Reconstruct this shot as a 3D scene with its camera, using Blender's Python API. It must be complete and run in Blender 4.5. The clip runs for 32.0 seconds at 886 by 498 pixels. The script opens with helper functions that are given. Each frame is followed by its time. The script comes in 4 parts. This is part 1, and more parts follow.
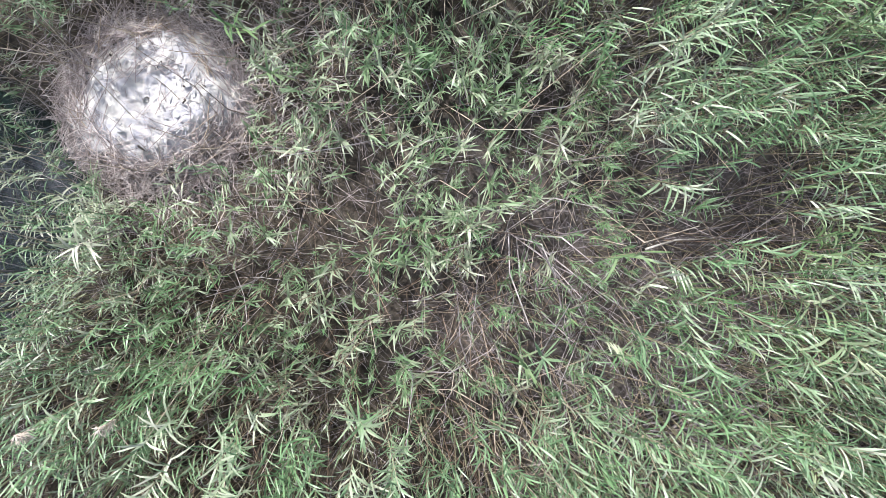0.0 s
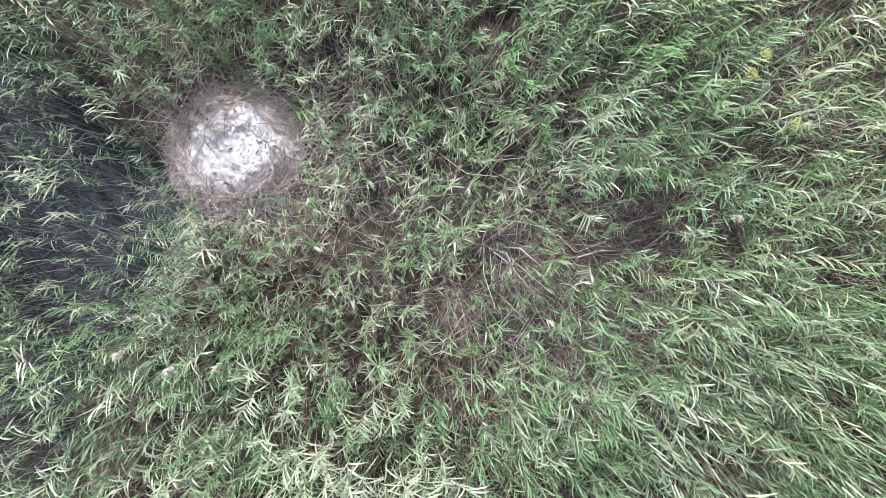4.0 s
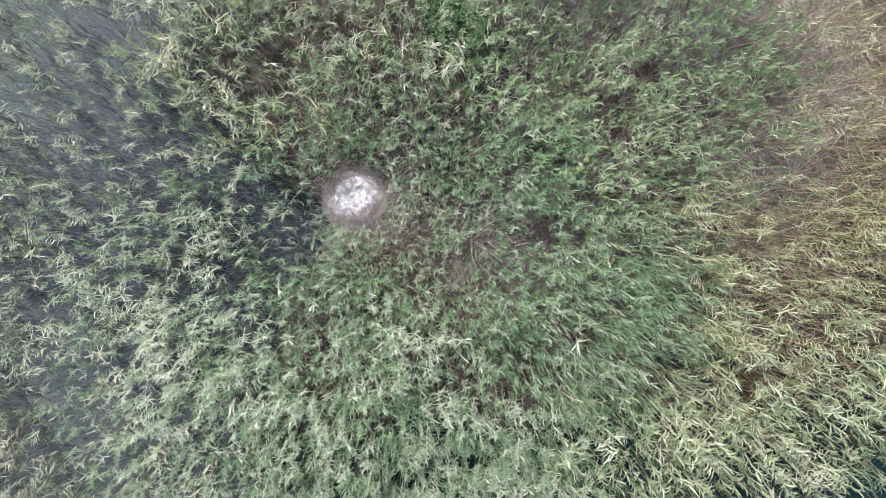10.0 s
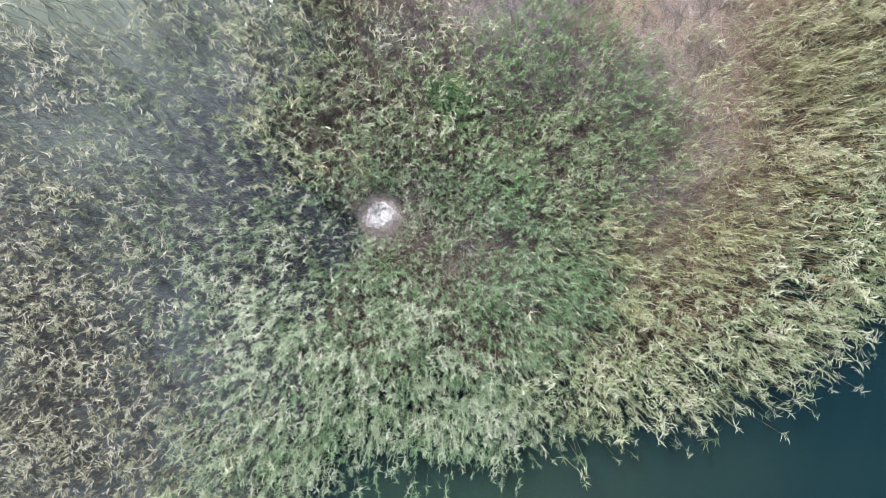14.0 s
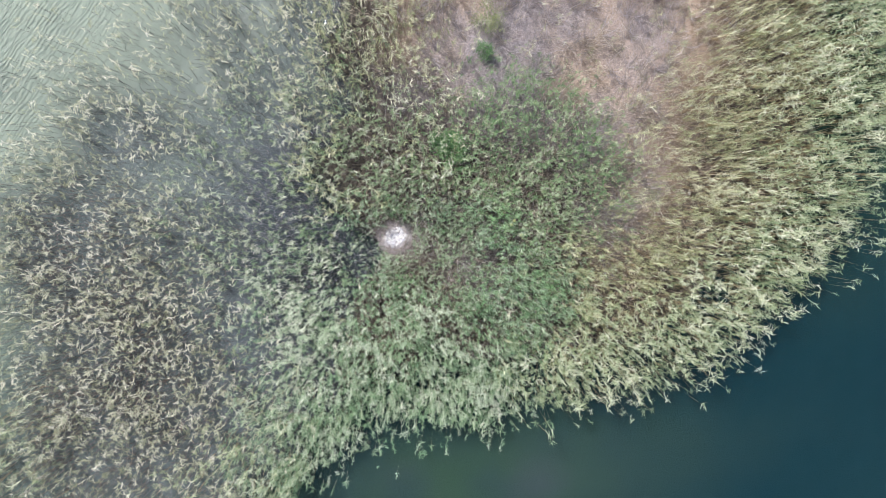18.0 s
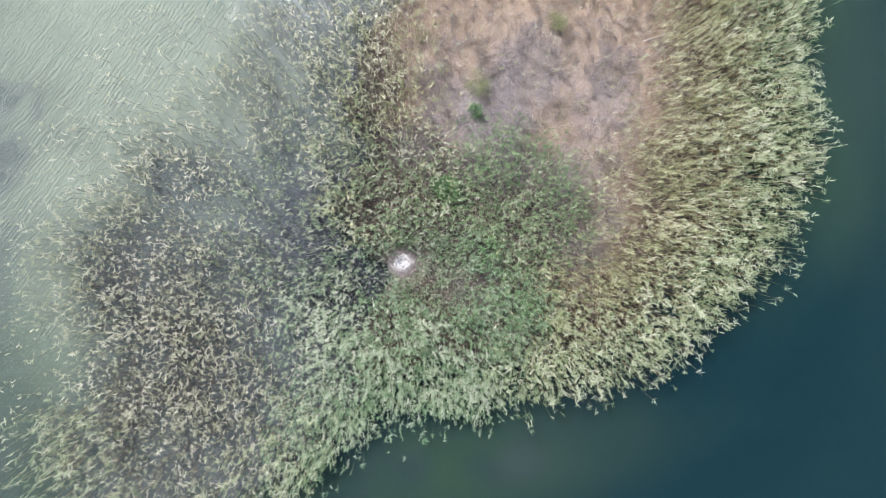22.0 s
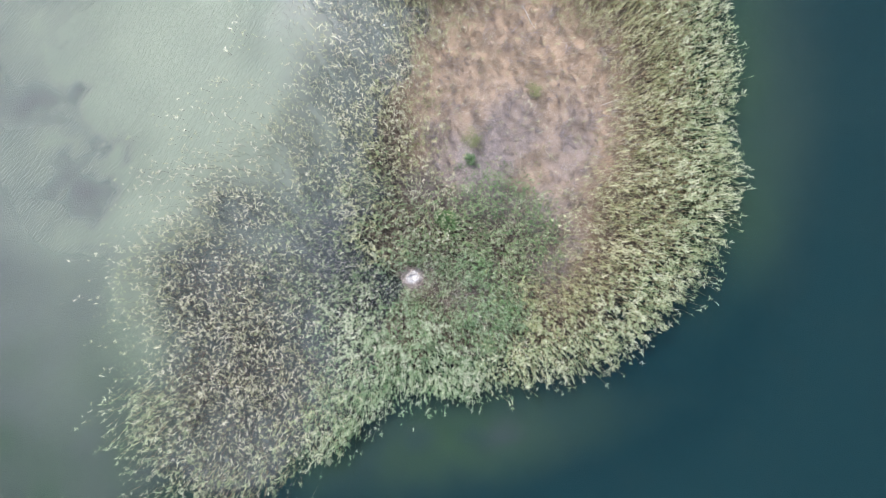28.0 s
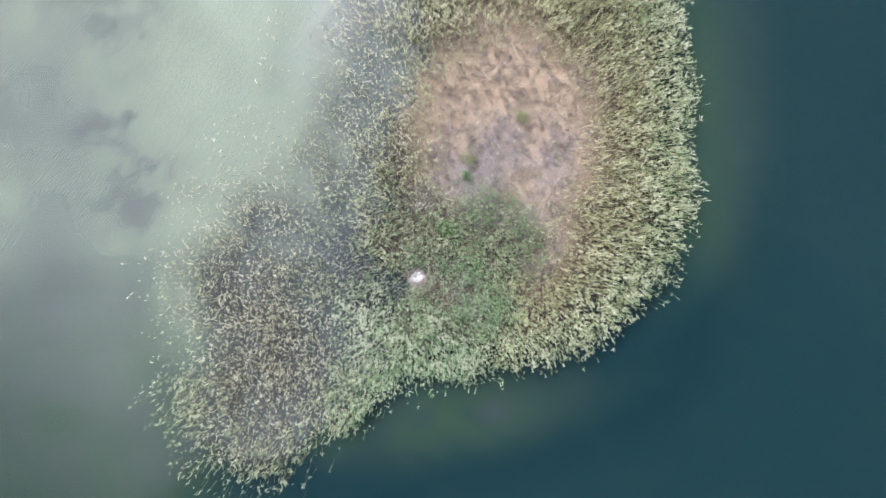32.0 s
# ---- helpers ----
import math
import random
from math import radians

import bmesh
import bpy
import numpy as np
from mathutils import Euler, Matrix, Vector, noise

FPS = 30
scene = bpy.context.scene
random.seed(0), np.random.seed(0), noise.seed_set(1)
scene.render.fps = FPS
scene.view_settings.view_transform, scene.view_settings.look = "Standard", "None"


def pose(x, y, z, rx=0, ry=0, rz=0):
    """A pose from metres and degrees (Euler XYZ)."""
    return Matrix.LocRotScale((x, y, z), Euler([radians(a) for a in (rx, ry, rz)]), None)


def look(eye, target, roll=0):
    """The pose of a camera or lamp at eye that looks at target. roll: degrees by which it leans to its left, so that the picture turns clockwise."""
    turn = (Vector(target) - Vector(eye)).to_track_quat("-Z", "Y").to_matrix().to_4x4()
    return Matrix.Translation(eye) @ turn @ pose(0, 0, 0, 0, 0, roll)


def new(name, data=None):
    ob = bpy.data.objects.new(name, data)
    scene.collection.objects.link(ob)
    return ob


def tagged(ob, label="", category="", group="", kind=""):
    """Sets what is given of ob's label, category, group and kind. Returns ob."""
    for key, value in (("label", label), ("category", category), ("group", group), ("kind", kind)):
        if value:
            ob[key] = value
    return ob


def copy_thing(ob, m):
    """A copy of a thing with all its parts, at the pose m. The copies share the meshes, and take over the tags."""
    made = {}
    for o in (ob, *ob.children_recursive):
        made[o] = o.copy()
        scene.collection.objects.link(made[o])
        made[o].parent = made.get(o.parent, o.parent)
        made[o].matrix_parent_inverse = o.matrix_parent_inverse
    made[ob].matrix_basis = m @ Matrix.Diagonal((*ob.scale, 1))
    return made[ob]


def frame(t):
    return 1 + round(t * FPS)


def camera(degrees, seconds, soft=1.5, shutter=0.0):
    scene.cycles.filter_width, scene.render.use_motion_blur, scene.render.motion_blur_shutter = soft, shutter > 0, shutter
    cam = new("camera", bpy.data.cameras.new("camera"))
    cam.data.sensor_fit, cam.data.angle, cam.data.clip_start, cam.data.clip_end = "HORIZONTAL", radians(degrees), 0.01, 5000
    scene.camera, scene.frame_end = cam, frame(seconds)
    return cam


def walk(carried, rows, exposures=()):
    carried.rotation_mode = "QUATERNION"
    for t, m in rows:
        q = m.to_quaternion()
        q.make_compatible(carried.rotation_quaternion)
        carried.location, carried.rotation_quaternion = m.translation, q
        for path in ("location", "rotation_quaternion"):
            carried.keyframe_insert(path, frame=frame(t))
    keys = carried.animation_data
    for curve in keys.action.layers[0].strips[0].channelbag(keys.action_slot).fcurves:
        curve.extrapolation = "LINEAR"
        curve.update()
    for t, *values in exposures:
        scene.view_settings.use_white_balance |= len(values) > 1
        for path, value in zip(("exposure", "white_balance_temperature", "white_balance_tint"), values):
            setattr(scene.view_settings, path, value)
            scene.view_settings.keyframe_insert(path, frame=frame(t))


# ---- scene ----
# ---- camera ----
cam = camera(71, 32.0, soft=0.6)
PATH = [
    (0, 2.888, -1.355, 6.671, -1.352, -0.803, -0.001),
    (1, 2.941, -1.290, 7.136, -1.013, -0.655, 0.155),
    (2, 2.985, -1.271, 7.692, -0.719, -0.522, 0.300),
    (3, 3.012, -1.311, 8.402, -0.490, -0.414, 0.414),
    (4, 3.010, -1.357, 9.301, -0.300, -0.322, 0.464),
    (5, 2.982, -1.391, 10.417, -0.132, -0.239, 0.442),
    (6, 2.941, -1.428, 11.760, 0.014, -0.155, 0.369),
    (7, 2.898, -1.485, 13.339, 0.137, -0.063, 0.270),
    (8, 2.862, -1.561, 15.173, 0.236, 0.034, 0.183),
    (9, 2.841, -1.649, 17.257, 0.310, 0.130, 0.137),
    (10, 2.843, -1.723, 19.482, 0.371, 0.221, 0.120),
    (11, 2.873, -1.760, 21.689, 0.423, 0.299, 0.112),
    (12, 2.923, -1.763, 23.865, 0.446, 0.355, 0.110),
    (13, 2.981, -1.739, 26.047, 0.419, 0.379, 0.113),
    (14, 3.032, -1.682, 28.226, 0.362, 0.385, 0.115),
    (15.5, 3.070, -1.516, 31.437, 0.279, 0.394, 0.101),
    (17, 3.069, -1.206, 34.556, 0.284, 0.404, 0.062),
    (18, 3.064, -0.898, 36.596, 0.369, 0.399, 0.026),
    (19, 3.063, -0.537, 38.601, 0.484, 0.382, -0.013),
    (20, 3.068, -0.161, 40.569, 0.579, 0.348, -0.050),
    (21, 3.080, 0.200, 42.503, 0.617, 0.299, -0.081),
    (22, 3.095, 0.544, 44.435, 0.606, 0.243, -0.101),
    (23, 3.108, 0.880, 46.408, 0.567, 0.193, -0.108),
    (24, 3.113, 1.211, 48.460, 0.517, 0.162, -0.097),
    (25, 3.106, 1.534, 50.563, 0.459, 0.152, -0.064),
    (26.5, 3.068, 1.994, 53.723, 0.351, 0.177, 0.028),
    (28, 3.009, 2.418, 56.894, 0.208, 0.209, 0.115),
    (29, 2.971, 2.680, 59.064, 0.090, 0.202, 0.128),
    (30, 2.936, 2.929, 61.314, -0.044, 0.173, 0.102),
    (31, 2.902, 3.169, 63.667, -0.189, 0.130, 0.046),
    (32, 2.868, 3.406, 66.123, -0.340, 0.080, -0.026),
]
EXPOSURES = [(0, 0.72, 6050, 14), (7, 0.67, 6050, 14), (11, 0.55, 6050, 14), (17, 0.67, 6050, 14), (24, 0.69, 6050, 14), (32, 0.77, 6050, 14)]
walk(cam, [(t, pose(*row)) for t, *row in PATH], EXPOSURES)

# ---- sky and sun ----
SUN_TURN, SUN_HEIGHT = 325.0, 46.0  # degrees: compass bearing from north, height over the horizon
world = bpy.data.worlds.new("sky")
scene.world = world
world.use_nodes = True
sky = world.node_tree.nodes.new("ShaderNodeTexSky")
sky.sky_type, sky.sun_disc = "NISHITA", False
sky.sun_elevation, sky.sun_rotation = radians(SUN_HEIGHT), radians(SUN_TURN)
sky.air_density, sky.dust_density, sky.ozone_density = 1.2, 5.0, 1.0
backg = world.node_tree.nodes["Background"]
backg.inputs["Strength"].default_value = 0.105
world.node_tree.links.new(sky.outputs[0], backg.inputs["Color"])
sun_data = bpy.data.lights.new("sun", "SUN")
sun_data.energy, sun_data.angle, sun_data.color = 4.0, radians(2), (1.0, 0.97, 0.93)
sun = new("sun", sun_data)
sun_way = Vector((math.sin(radians(SUN_TURN)) * math.cos(radians(SUN_HEIGHT)), math.cos(radians(SUN_TURN)) * math.cos(radians(SUN_HEIGHT)), math.sin(radians(SUN_HEIGHT))))
sun.matrix_world = look(sun_way * 80, (0, 0, 0))


# ---- materials ----
class Nodes:
    """A small wrapper to write node materials in few lines."""

    def __init__(self, name):
        self.mat = bpy.data.materials.new(name)
        self.mat.use_nodes = True
        self.tree = self.mat.node_tree
        self.bsdf = self.tree.nodes["Principled BSDF"]
        self.out = self.tree.nodes["Material Output"]

    def add(self, kind, **values):
        node = self.tree.nodes.new("ShaderNode" + kind)
        for key, value in values.items():
            setattr(node, key, value)
        return node

    def link(self, a, b):
        self.tree.links.new(a, b)

    def feed(self, socket, value):
        if isinstance(value, bpy.types.NodeSocket):
            self.link(value, socket)
        else:
            socket.default_value = value

    def math(self, op, a, b=0.0, c=0.0, clamp=False):
        node = self.add("Math", operation=op, use_clamp=clamp)
        for socket, value in zip(node.inputs, (a, b, c)):
            self.feed(socket, value)
        return node.outputs[0]

    def noise(self, scale, detail=3.0, rough=0.6, vector=None, out=0):
        node = self.add("TexNoise")
        node.inputs["Scale"].default_value = scale
        node.inputs["Detail"].default_value = detail
        node.inputs["Roughness"].default_value = rough
        if vector is not None:
            self.link(vector, node.inputs["Vector"])
        return node.outputs[out]

    def ramp(self, fac, stops, ease="LINEAR"):
        node = self.add("ValToRGB")
        node.color_ramp.interpolation = ease
        while len(node.color_ramp.elements) < len(stops):
            node.color_ramp.elements.new(0.5)
        for e, (at, colour) in zip(node.color_ramp.elements, stops):
            e.position, e.color = at, (*colour, 1)
        self.link(fac, node.inputs[0])
        return node.outputs[0]

    def mix(self, fac, a, b, blend="MIX"):
        node = self.add("Mix", data_type="RGBA", blend_type=blend)
        self.feed(node.inputs[0], fac)
        for socket, value in ((node.inputs[6], a), (node.inputs[7], b)):
            self.feed(socket, value if isinstance(value, bpy.types.NodeSocket) else (*value, 1))
        return node.outputs[2]

    def attr(self, name):
        return self.add("Attribute", attribute_name=name).outputs["Fac"]

    def place(self):
        return self.add("NewGeometry").outputs["Position"]

    def bump(self, height, strength, distance=0.02):
        node = self.add("Bump")
        node.inputs["Strength"].default_value = strength
        node.inputs["Distance"].default_value = distance
        self.link(height, node.inputs["Height"])
        return node.outputs[0]


def chance(n):
    """A random number for each leaf: of its island in a joined mesh and of its object."""
    island = n.add("NewGeometry").outputs["Random Per Island"]
    single = n.add("ObjectInfo").outputs["Random"]
    return n.math("FRACT", n.math("ADD", island, single))


def leaf_material(name, stops, rough=0.4, through_light=0.22, fresh=0.0):
    """Leaf blades: colour by blade and by plant, paler midrib streaks, light shining through."""
    n = Nodes(name)
    pick = n.math("MULTIPLY_ADD", chance(n), 0.36, n.math("MULTIPLY", n.attr("tint"), 0.64))
    colour = n.ramp(pick, stops)
    patch = n.noise(0.35, 2, 0.5, n.place())
    colour = n.mix(n.math("MULTIPLY", patch, 0.2), colour, (0.33, 0.31, 0.21))
    if fresh:
        lush = n.ramp(n.noise(0.55, 3, 0.6, n.place()), [(0.45, (0, 0, 0)), (0.65, (1, 1, 1))])
        colour = n.mix(n.math("MULTIPLY", lush, fresh), colour, (0.17, 0.38, 0.12))
    fine = n.noise(38.0, 2, 0.6, n.place())
    colour = n.mix(n.math("MULTIPLY", fine, 0.3), colour, (0.05, 0.075, 0.03))
    n.link(colour, n.bsdf.inputs["Base Color"])
    n.bsdf.inputs["Roughness"].default_value = rough
    n.bsdf.inputs["Specular IOR Level"].default_value = 0.55
    n.link(n.bump(fine, 0.25, 0.004), n.bsdf.inputs["Normal"])
    glow = n.add("BsdfTranslucent")
    n.link(colour, glow.inputs["Color"])
    blend = n.add("MixShader")
    blend.inputs[0].default_value = through_light
    n.link(n.bsdf.outputs[0], blend.inputs[1])
    n.link(glow.outputs[0], blend.inputs[2])
    n.link(blend.outputs[0], n.out.inputs["Surface"])
    return n.mat


def stick_material(name, stops, rough=0.75):
    """Dead or living reed stalks: colour by stalk, faint stains and nodes."""
    n = Nodes(name)
    colour = n.ramp(chance(n), stops)
    stain = n.noise(9.0, 4, 0.65, n.place())
    colour = n.mix(n.math("MULTIPLY", stain, 0.28), colour, (0.07, 0.05, 0.035))
    n.link(colour, n.bsdf.inputs["Base Color"])
    n.bsdf.inputs["Roughness"].default_value = rough
    n.link(n.bump(n.noise(60.0, 3, 0.6, n.place()), 0.3, 0.003), n.bsdf.inputs["Normal"])
    return n.mat


def ground_material():
    n = Nodes("marsh_ground")
    p = n.place()
    big, mid, fine = n.noise(0.25, 4, 0.6, p), n.noise(1.7, 5, 0.65, p), n.noise(14.0, 5, 0.7, p)
    clod = n.noise(5.5, 6, 0.72, p)
    # Pits between clods are coloured darker, with their shade put into the mud.
    mud = n.ramp(n.math("MULTIPLY_ADD", mid, 0.4, n.math("MULTIPLY", clod, 0.6)), [(0.4, (0.012, 0.01, 0.008)), (0.48, (0.05, 0.042, 0.03)), (0.54, (0.09, 0.075, 0.055)), (0.66, (0.19, 0.16, 0.12))])
    straw = n.ramp(fine, [(0.32, (0.13, 0.09, 0.06)), (0.5, (0.4, 0.3, 0.21)), (0.7, (0.64, 0.5, 0.38))])
    grey = n.ramp(fine, [(0.32, (0.09, 0.08, 0.08)), (0.5, (0.27, 0.24, 0.25)), (0.7, (0.48, 0.44, 0.44))])
    straw = n.mix(n.math("MULTIPLY", n.ramp(mid, [(0.42, (0, 0, 0)), (0.62, (1, 1, 1))]), 0.3), straw, (0.13, 0.105, 0.09))
    grey = n.mix(n.math("MULTIPLY", n.ramp(clod, [(0.42, (0, 0, 0)), (0.62, (1, 1, 1))]), 0.5), grey, (0.1, 0.09, 0.09))
    # Dark teal end puts the deep water's loss of light into the bed colour.
    silt_glare = n.ramp(n.attr("silt_glare"), [(0.0, (0.01, 0.036, 0.04)), (0.2, (0.05, 0.075, 0.06)), (0.45, (0.18, 0.2, 0.19)), (0.8, (0.38, 0.43, 0.34)), (1.0, (0.52, 0.56, 0.43))])
    silt_glare = n.mix(n.math("MULTIPLY", mid, 0.35), silt_glare, (0.08, 0.1, 0.075))
    silt_glare = n.mix(n.math("MULTIPLY", n.attr("algae"), 0.6), silt_glare, (0.05, 0.085, 0.04))
    weed = n.mix(n.math("MULTIPLY", n.attr("weed"), 0.6), silt_glare, (0.035, 0.045, 0.042))
    colour = n.mix(n.attr("dry"), weed, mud)
    edge = n.math("MULTIPLY", n.attr("straw"), n.math("ADD", 0.6, big), clamp=True)
    colour = n.mix(edge, colour, straw)
    colour = n.mix(n.math("MULTIPLY", n.attr("grey"), n.math("ADD", 0.35, big), clamp=True), colour, grey)
    n.link(colour, n.bsdf.inputs["Base Color"])
    n.bsdf.inputs["Roughness"].default_value = 0.85
    n.link(n.bump(n.math("ADD", clod, n.math("MULTIPLY", fine, 0.5)), 0.9, 0.08), n.bsdf.inputs["Normal"])
    return n.mat


def water_material():
    """Turbid lake water: wind ripples with a sky sheen, clouded over the silty shoal, where the colour also holds some
    glare, and clear green-blue over the deep.
    """
    n = Nodes("lake_water")
    p = n.place()
    turn = n.add("Mapping")
    turn.inputs["Rotation"].default_value = (0, 0, radians(38))
    n.link(p, turn.inputs["Vector"])
    long_wave = n.add("Mapping")
    long_wave.inputs["Scale"].default_value = (1.0, 0.3, 1.0)
    n.link(turn.outputs[0], long_wave.inputs["Vector"])
    ripple = n.add("TexWave", wave_type="BANDS", bands_direction="X")
    for key, value in (("Scale", 1.15), ("Distortion", 13.0), ("Detail", 3.0), ("Detail Scale", 1.3), ("Detail Roughness", 0.6)):
        ripple.inputs[key].default_value = value
    n.link(long_wave.outputs[0], ripple.inputs["Vector"])
    chop = n.noise(5.5, 3, 0.6, long_wave.outputs[0])
    height = n.math("ADD", n.math("MULTIPLY", ripple.outputs["Fac"], 0.3), chop)
    height = n.math("MULTIPLY", height, n.attr("wind"))
    normal = n.bump(height, 1.0, 0.15)
    cloud = n.noise(0.16, 4, 0.6, p)
    silt_glare = n.math("ADD", n.attr("silt_glare"), n.math("MULTIPLY", n.math("SUBTRACT", cloud, 0.5), 0.1), clamp=True)
    body = n.ramp(silt_glare, [(0.0, (0.005, 0.027, 0.035)), (0.16, (0.026, 0.05, 0.046)), (0.26, (0.08, 0.088, 0.103)), (0.34, (0.135, 0.146, 0.163)), (0.42, (0.178, 0.205, 0.188)), (0.52, (0.242, 0.282, 0.226)), (0.75, (0.375, 0.425, 0.325)), (1.0, (0.53, 0.57, 0.43))])
    body = n.mix(n.math("MULTIPLY", n.attr("algae"), n.math("ADD", 0.25, cloud), clamp=True), body, (0.035, 0.072, 0.04))
    n.link(body, n.bsdf.inputs["Base Color"])
    n.bsdf.inputs["Roughness"].default_value = 0.08
    n.bsdf.inputs["IOR"].default_value = 1.33
    n.link(normal, n.bsdf.inputs["Normal"])
    clear = n.add("BsdfTransparent")
    clear.inputs["Color"].default_value = (0.82, 0.93, 0.92, 1)
    blend = n.add("MixShader")
    blend.inputs[0].default_value = 0.6
    n.link(clear.outputs[0], blend.inputs[1])
    n.link(n.bsdf.outputs[0], blend.inputs[2])
    n.link(blend.outputs[0], n.out.inputs["Surface"])
    return n.mat


def nest_material():
    """The trampled bowl of the nest, splashed white with droppings over grey-brown stems."""
    n = Nodes("whitewashed_bowl")
    p = n.place()
    splash = n.math("MULTIPLY_ADD", n.attr("white"), 1.04, n.math("MULTIPLY", n.math("SUBTRACT", n.noise(11.0, 7, 0.85, p), 0.5), 3.4))
    under = n.ramp(n.noise(30.0, 4, 0.7, p), [(0.3, (0.1, 0.095, 0.1)), (0.7, (0.42, 0.4, 0.4))])
    white = n.ramp(n.noise(6.0, 3, 0.6, p), [(0.35, (0.42, 0.42, 0.45)), (0.55, (0.6, 0.585, 0.55)), (0.7, (0.72, 0.7, 0.63))])
    sharp = n.add("MapRange")
    n.link(splash, sharp.inputs[0])
    sharp.inputs[1].default_value, sharp.inputs[2].default_value = 0.25, 0.5
    n.link(n.mix(sharp.outputs[0], under, white), n.bsdf.inputs["Base Color"])
    n.bsdf.inputs["Roughness"].default_value = 0.9
    n.link(n.bump(n.noise(45.0, 5, 0.7, p), 0.5, 0.01), n.bsdf.inputs["Normal"])
    return n.mat


def plain_material(name, a, b, scale=20.0, rough=0.85):
    n = Nodes(name)
    n.link(n.ramp(n.noise(scale, 4, 0.65, n.place()), [(0.35, a), (0.68, b)]), n.bsdf.inputs["Base Color"])
    n.bsdf.inputs["Roughness"].default_value = rough
    n.link(n.bump(n.noise(scale * 3, 3, 0.6, n.place()), 0.4, 0.01), n.bsdf.inputs["Normal"])
    return n.mat


GROUND, WATER, BOWL = ground_material(), water_material(), nest_material()
# The palest stops carry some of the sky's sheen in the blade colour.
LEAF_GREEN = leaf_material("reed_leaf_green", [(0.0, (0.03, 0.1, 0.04)), (0.3, (0.12, 0.24, 0.12)), (0.55, (0.21, 0.37, 0.19)), (0.8, (0.38, 0.49, 0.33)), (1.0, (0.62, 0.63, 0.54))], fresh=0.5)
LEAF_BLUE = leaf_material("reed_leaf_bluegreen", [(0.0, (0.045, 0.125, 0.06)), (0.35, (0.18, 0.31, 0.15)), (0.7, (0.46, 0.54, 0.37)), (1.0, (0.77, 0.77, 0.64))], fresh=0.2)
LEAF_YELLOW = leaf_material("reed_leaf_yellowgreen", [(0.0, (0.11, 0.13, 0.05)), (0.35, (0.3, 0.35, 0.14)), (0.65, (0.55, 0.58, 0.33)), (1.0, (0.8, 0.77, 0.57))])
LEAF_SHORE = leaf_material("reed_leaf_shore", [(0.0, (0.09, 0.14, 0.06)), (0.35, (0.26, 0.35, 0.16)), (0.65, (0.54, 0.6, 0.37)), (1.0, (0.82, 0.81, 0.64))])
LEAF_PALE = leaf_material("reed_leaf_pale", [(0.0, (0.13, 0.13, 0.06)), (0.35, (0.25, 0.27, 0.14)), (0.7, (0.52, 0.52, 0.37)), (1.0, (0.78, 0.74, 0.62))])
LEAF_DEEP = leaf_material("reed_leaf_deep_green", [(0.0, (0.03, 0.08, 0.035)), (0.35, (0.085, 0.2, 0.06)), (0.65, (0.22, 0.345, 0.15)), (1.0, (0.53, 0.57, 0.4))])
LEAF_FEN = leaf_material("reed_leaf_fen", [(0.0, (0.06, 0.1, 0.04)), (0.35, (0.15, 0.21, 0.1)), (0.68, (0.36, 0.41, 0.27)), (1.0, (0.72, 0.7, 0.6))], fresh=0.3)
LEAF_BRIGHT = leaf_material("shrub_leaf_bright", [(0.0, (0.02, 0.09, 0.02)), (0.5, (0.045, 0.17, 0.035)), (1.0, (0.13, 0.25, 0.06))])
LEAF_OLIVE = leaf_material("shrub_leaf_olive", [(0.0, (0.06, 0.09, 0.025)), (0.5, (0.15, 0.19, 0.055)), (1.0, (0.31, 0.31, 0.11))])
STEM_LIVE = stick_material("reed_stem_living", [(0.0, (0.16, 0.17, 0.09)), (0.5, (0.32, 0.3, 0.18)), (1.0, (0.5, 0.44, 0.31))])
STEM_GOLD = stick_material("reed_stem_golden", [(0.0, (0.2, 0.14, 0.07)), (0.5, (0.38, 0.28, 0.14)), (1.0, (0.56, 0.44, 0.25))])
STEM_DEAD = stick_material("reed_stem_dead", [(0.0, (0.28, 0.21, 0.15)), (0.5, (0.51, 0.425, 0.325)), (1.0, (0.77, 0.69, 0.57))])
STEM_GREY = stick_material("reed_stem_weathered", [(0.0, (0.16, 0.14, 0.145)), (0.5, (0.36, 0.325, 0.335)), (1.0, (0.62, 0.575, 0.57))])
STEM_DROWNED = stick_material("reed_stem_drowned", [(0.0, (0.045, 0.04, 0.04)), (0.6, (0.125, 0.112, 0.108)), (1.0, (0.33, 0.3, 0.28))])
STEM_PALE = stick_material("reed_stem_pale", [(0.0, (0.3, 0.29, 0.31)), (0.5, (0.5, 0.49, 0.5)), (1.0, (0.74, 0.72, 0.7))])
STEM_BROWN = stick_material("reed_stem_brown", [(0.0, (0.06, 0.04, 0.028)), (0.6, (0.2, 0.135, 0.09)), (1.0, (0.42, 0.31, 0.22))])
PLUME = plain_material("reed_plume", (0.42, 0.35, 0.28), (0.66, 0.59, 0.5), 30.0)
STEM_NEST = stick_material("nest_straw", [(0.0, (0.26, 0.215, 0.205)), (0.5, (0.5, 0.435, 0.41)), (1.0, (0.78, 0.72, 0.68))])
FEATHER = plain_material("white_feather", (0.36, 0.36, 0.39), (0.66, 0.65, 0.62), 25.0)
TWIG_DARK = plain_material("wet_dark_debris", (0.03, 0.025, 0.022), (0.1, 0.085, 0.07), 30.0)
BLEACHED = plain_material("bleached_wood", (0.42, 0.39, 0.35), (0.66, 0.63, 0.58), 12.0)
FLOWER = plain_material("yellow_umbel", (0.3, 0.34, 0.11), (0.52, 0.52, 0.24), 40.0)
BARK = plain_material("shrub_bark", (0.06, 0.045, 0.03), (0.15, 0.11, 0.08), 18.0)


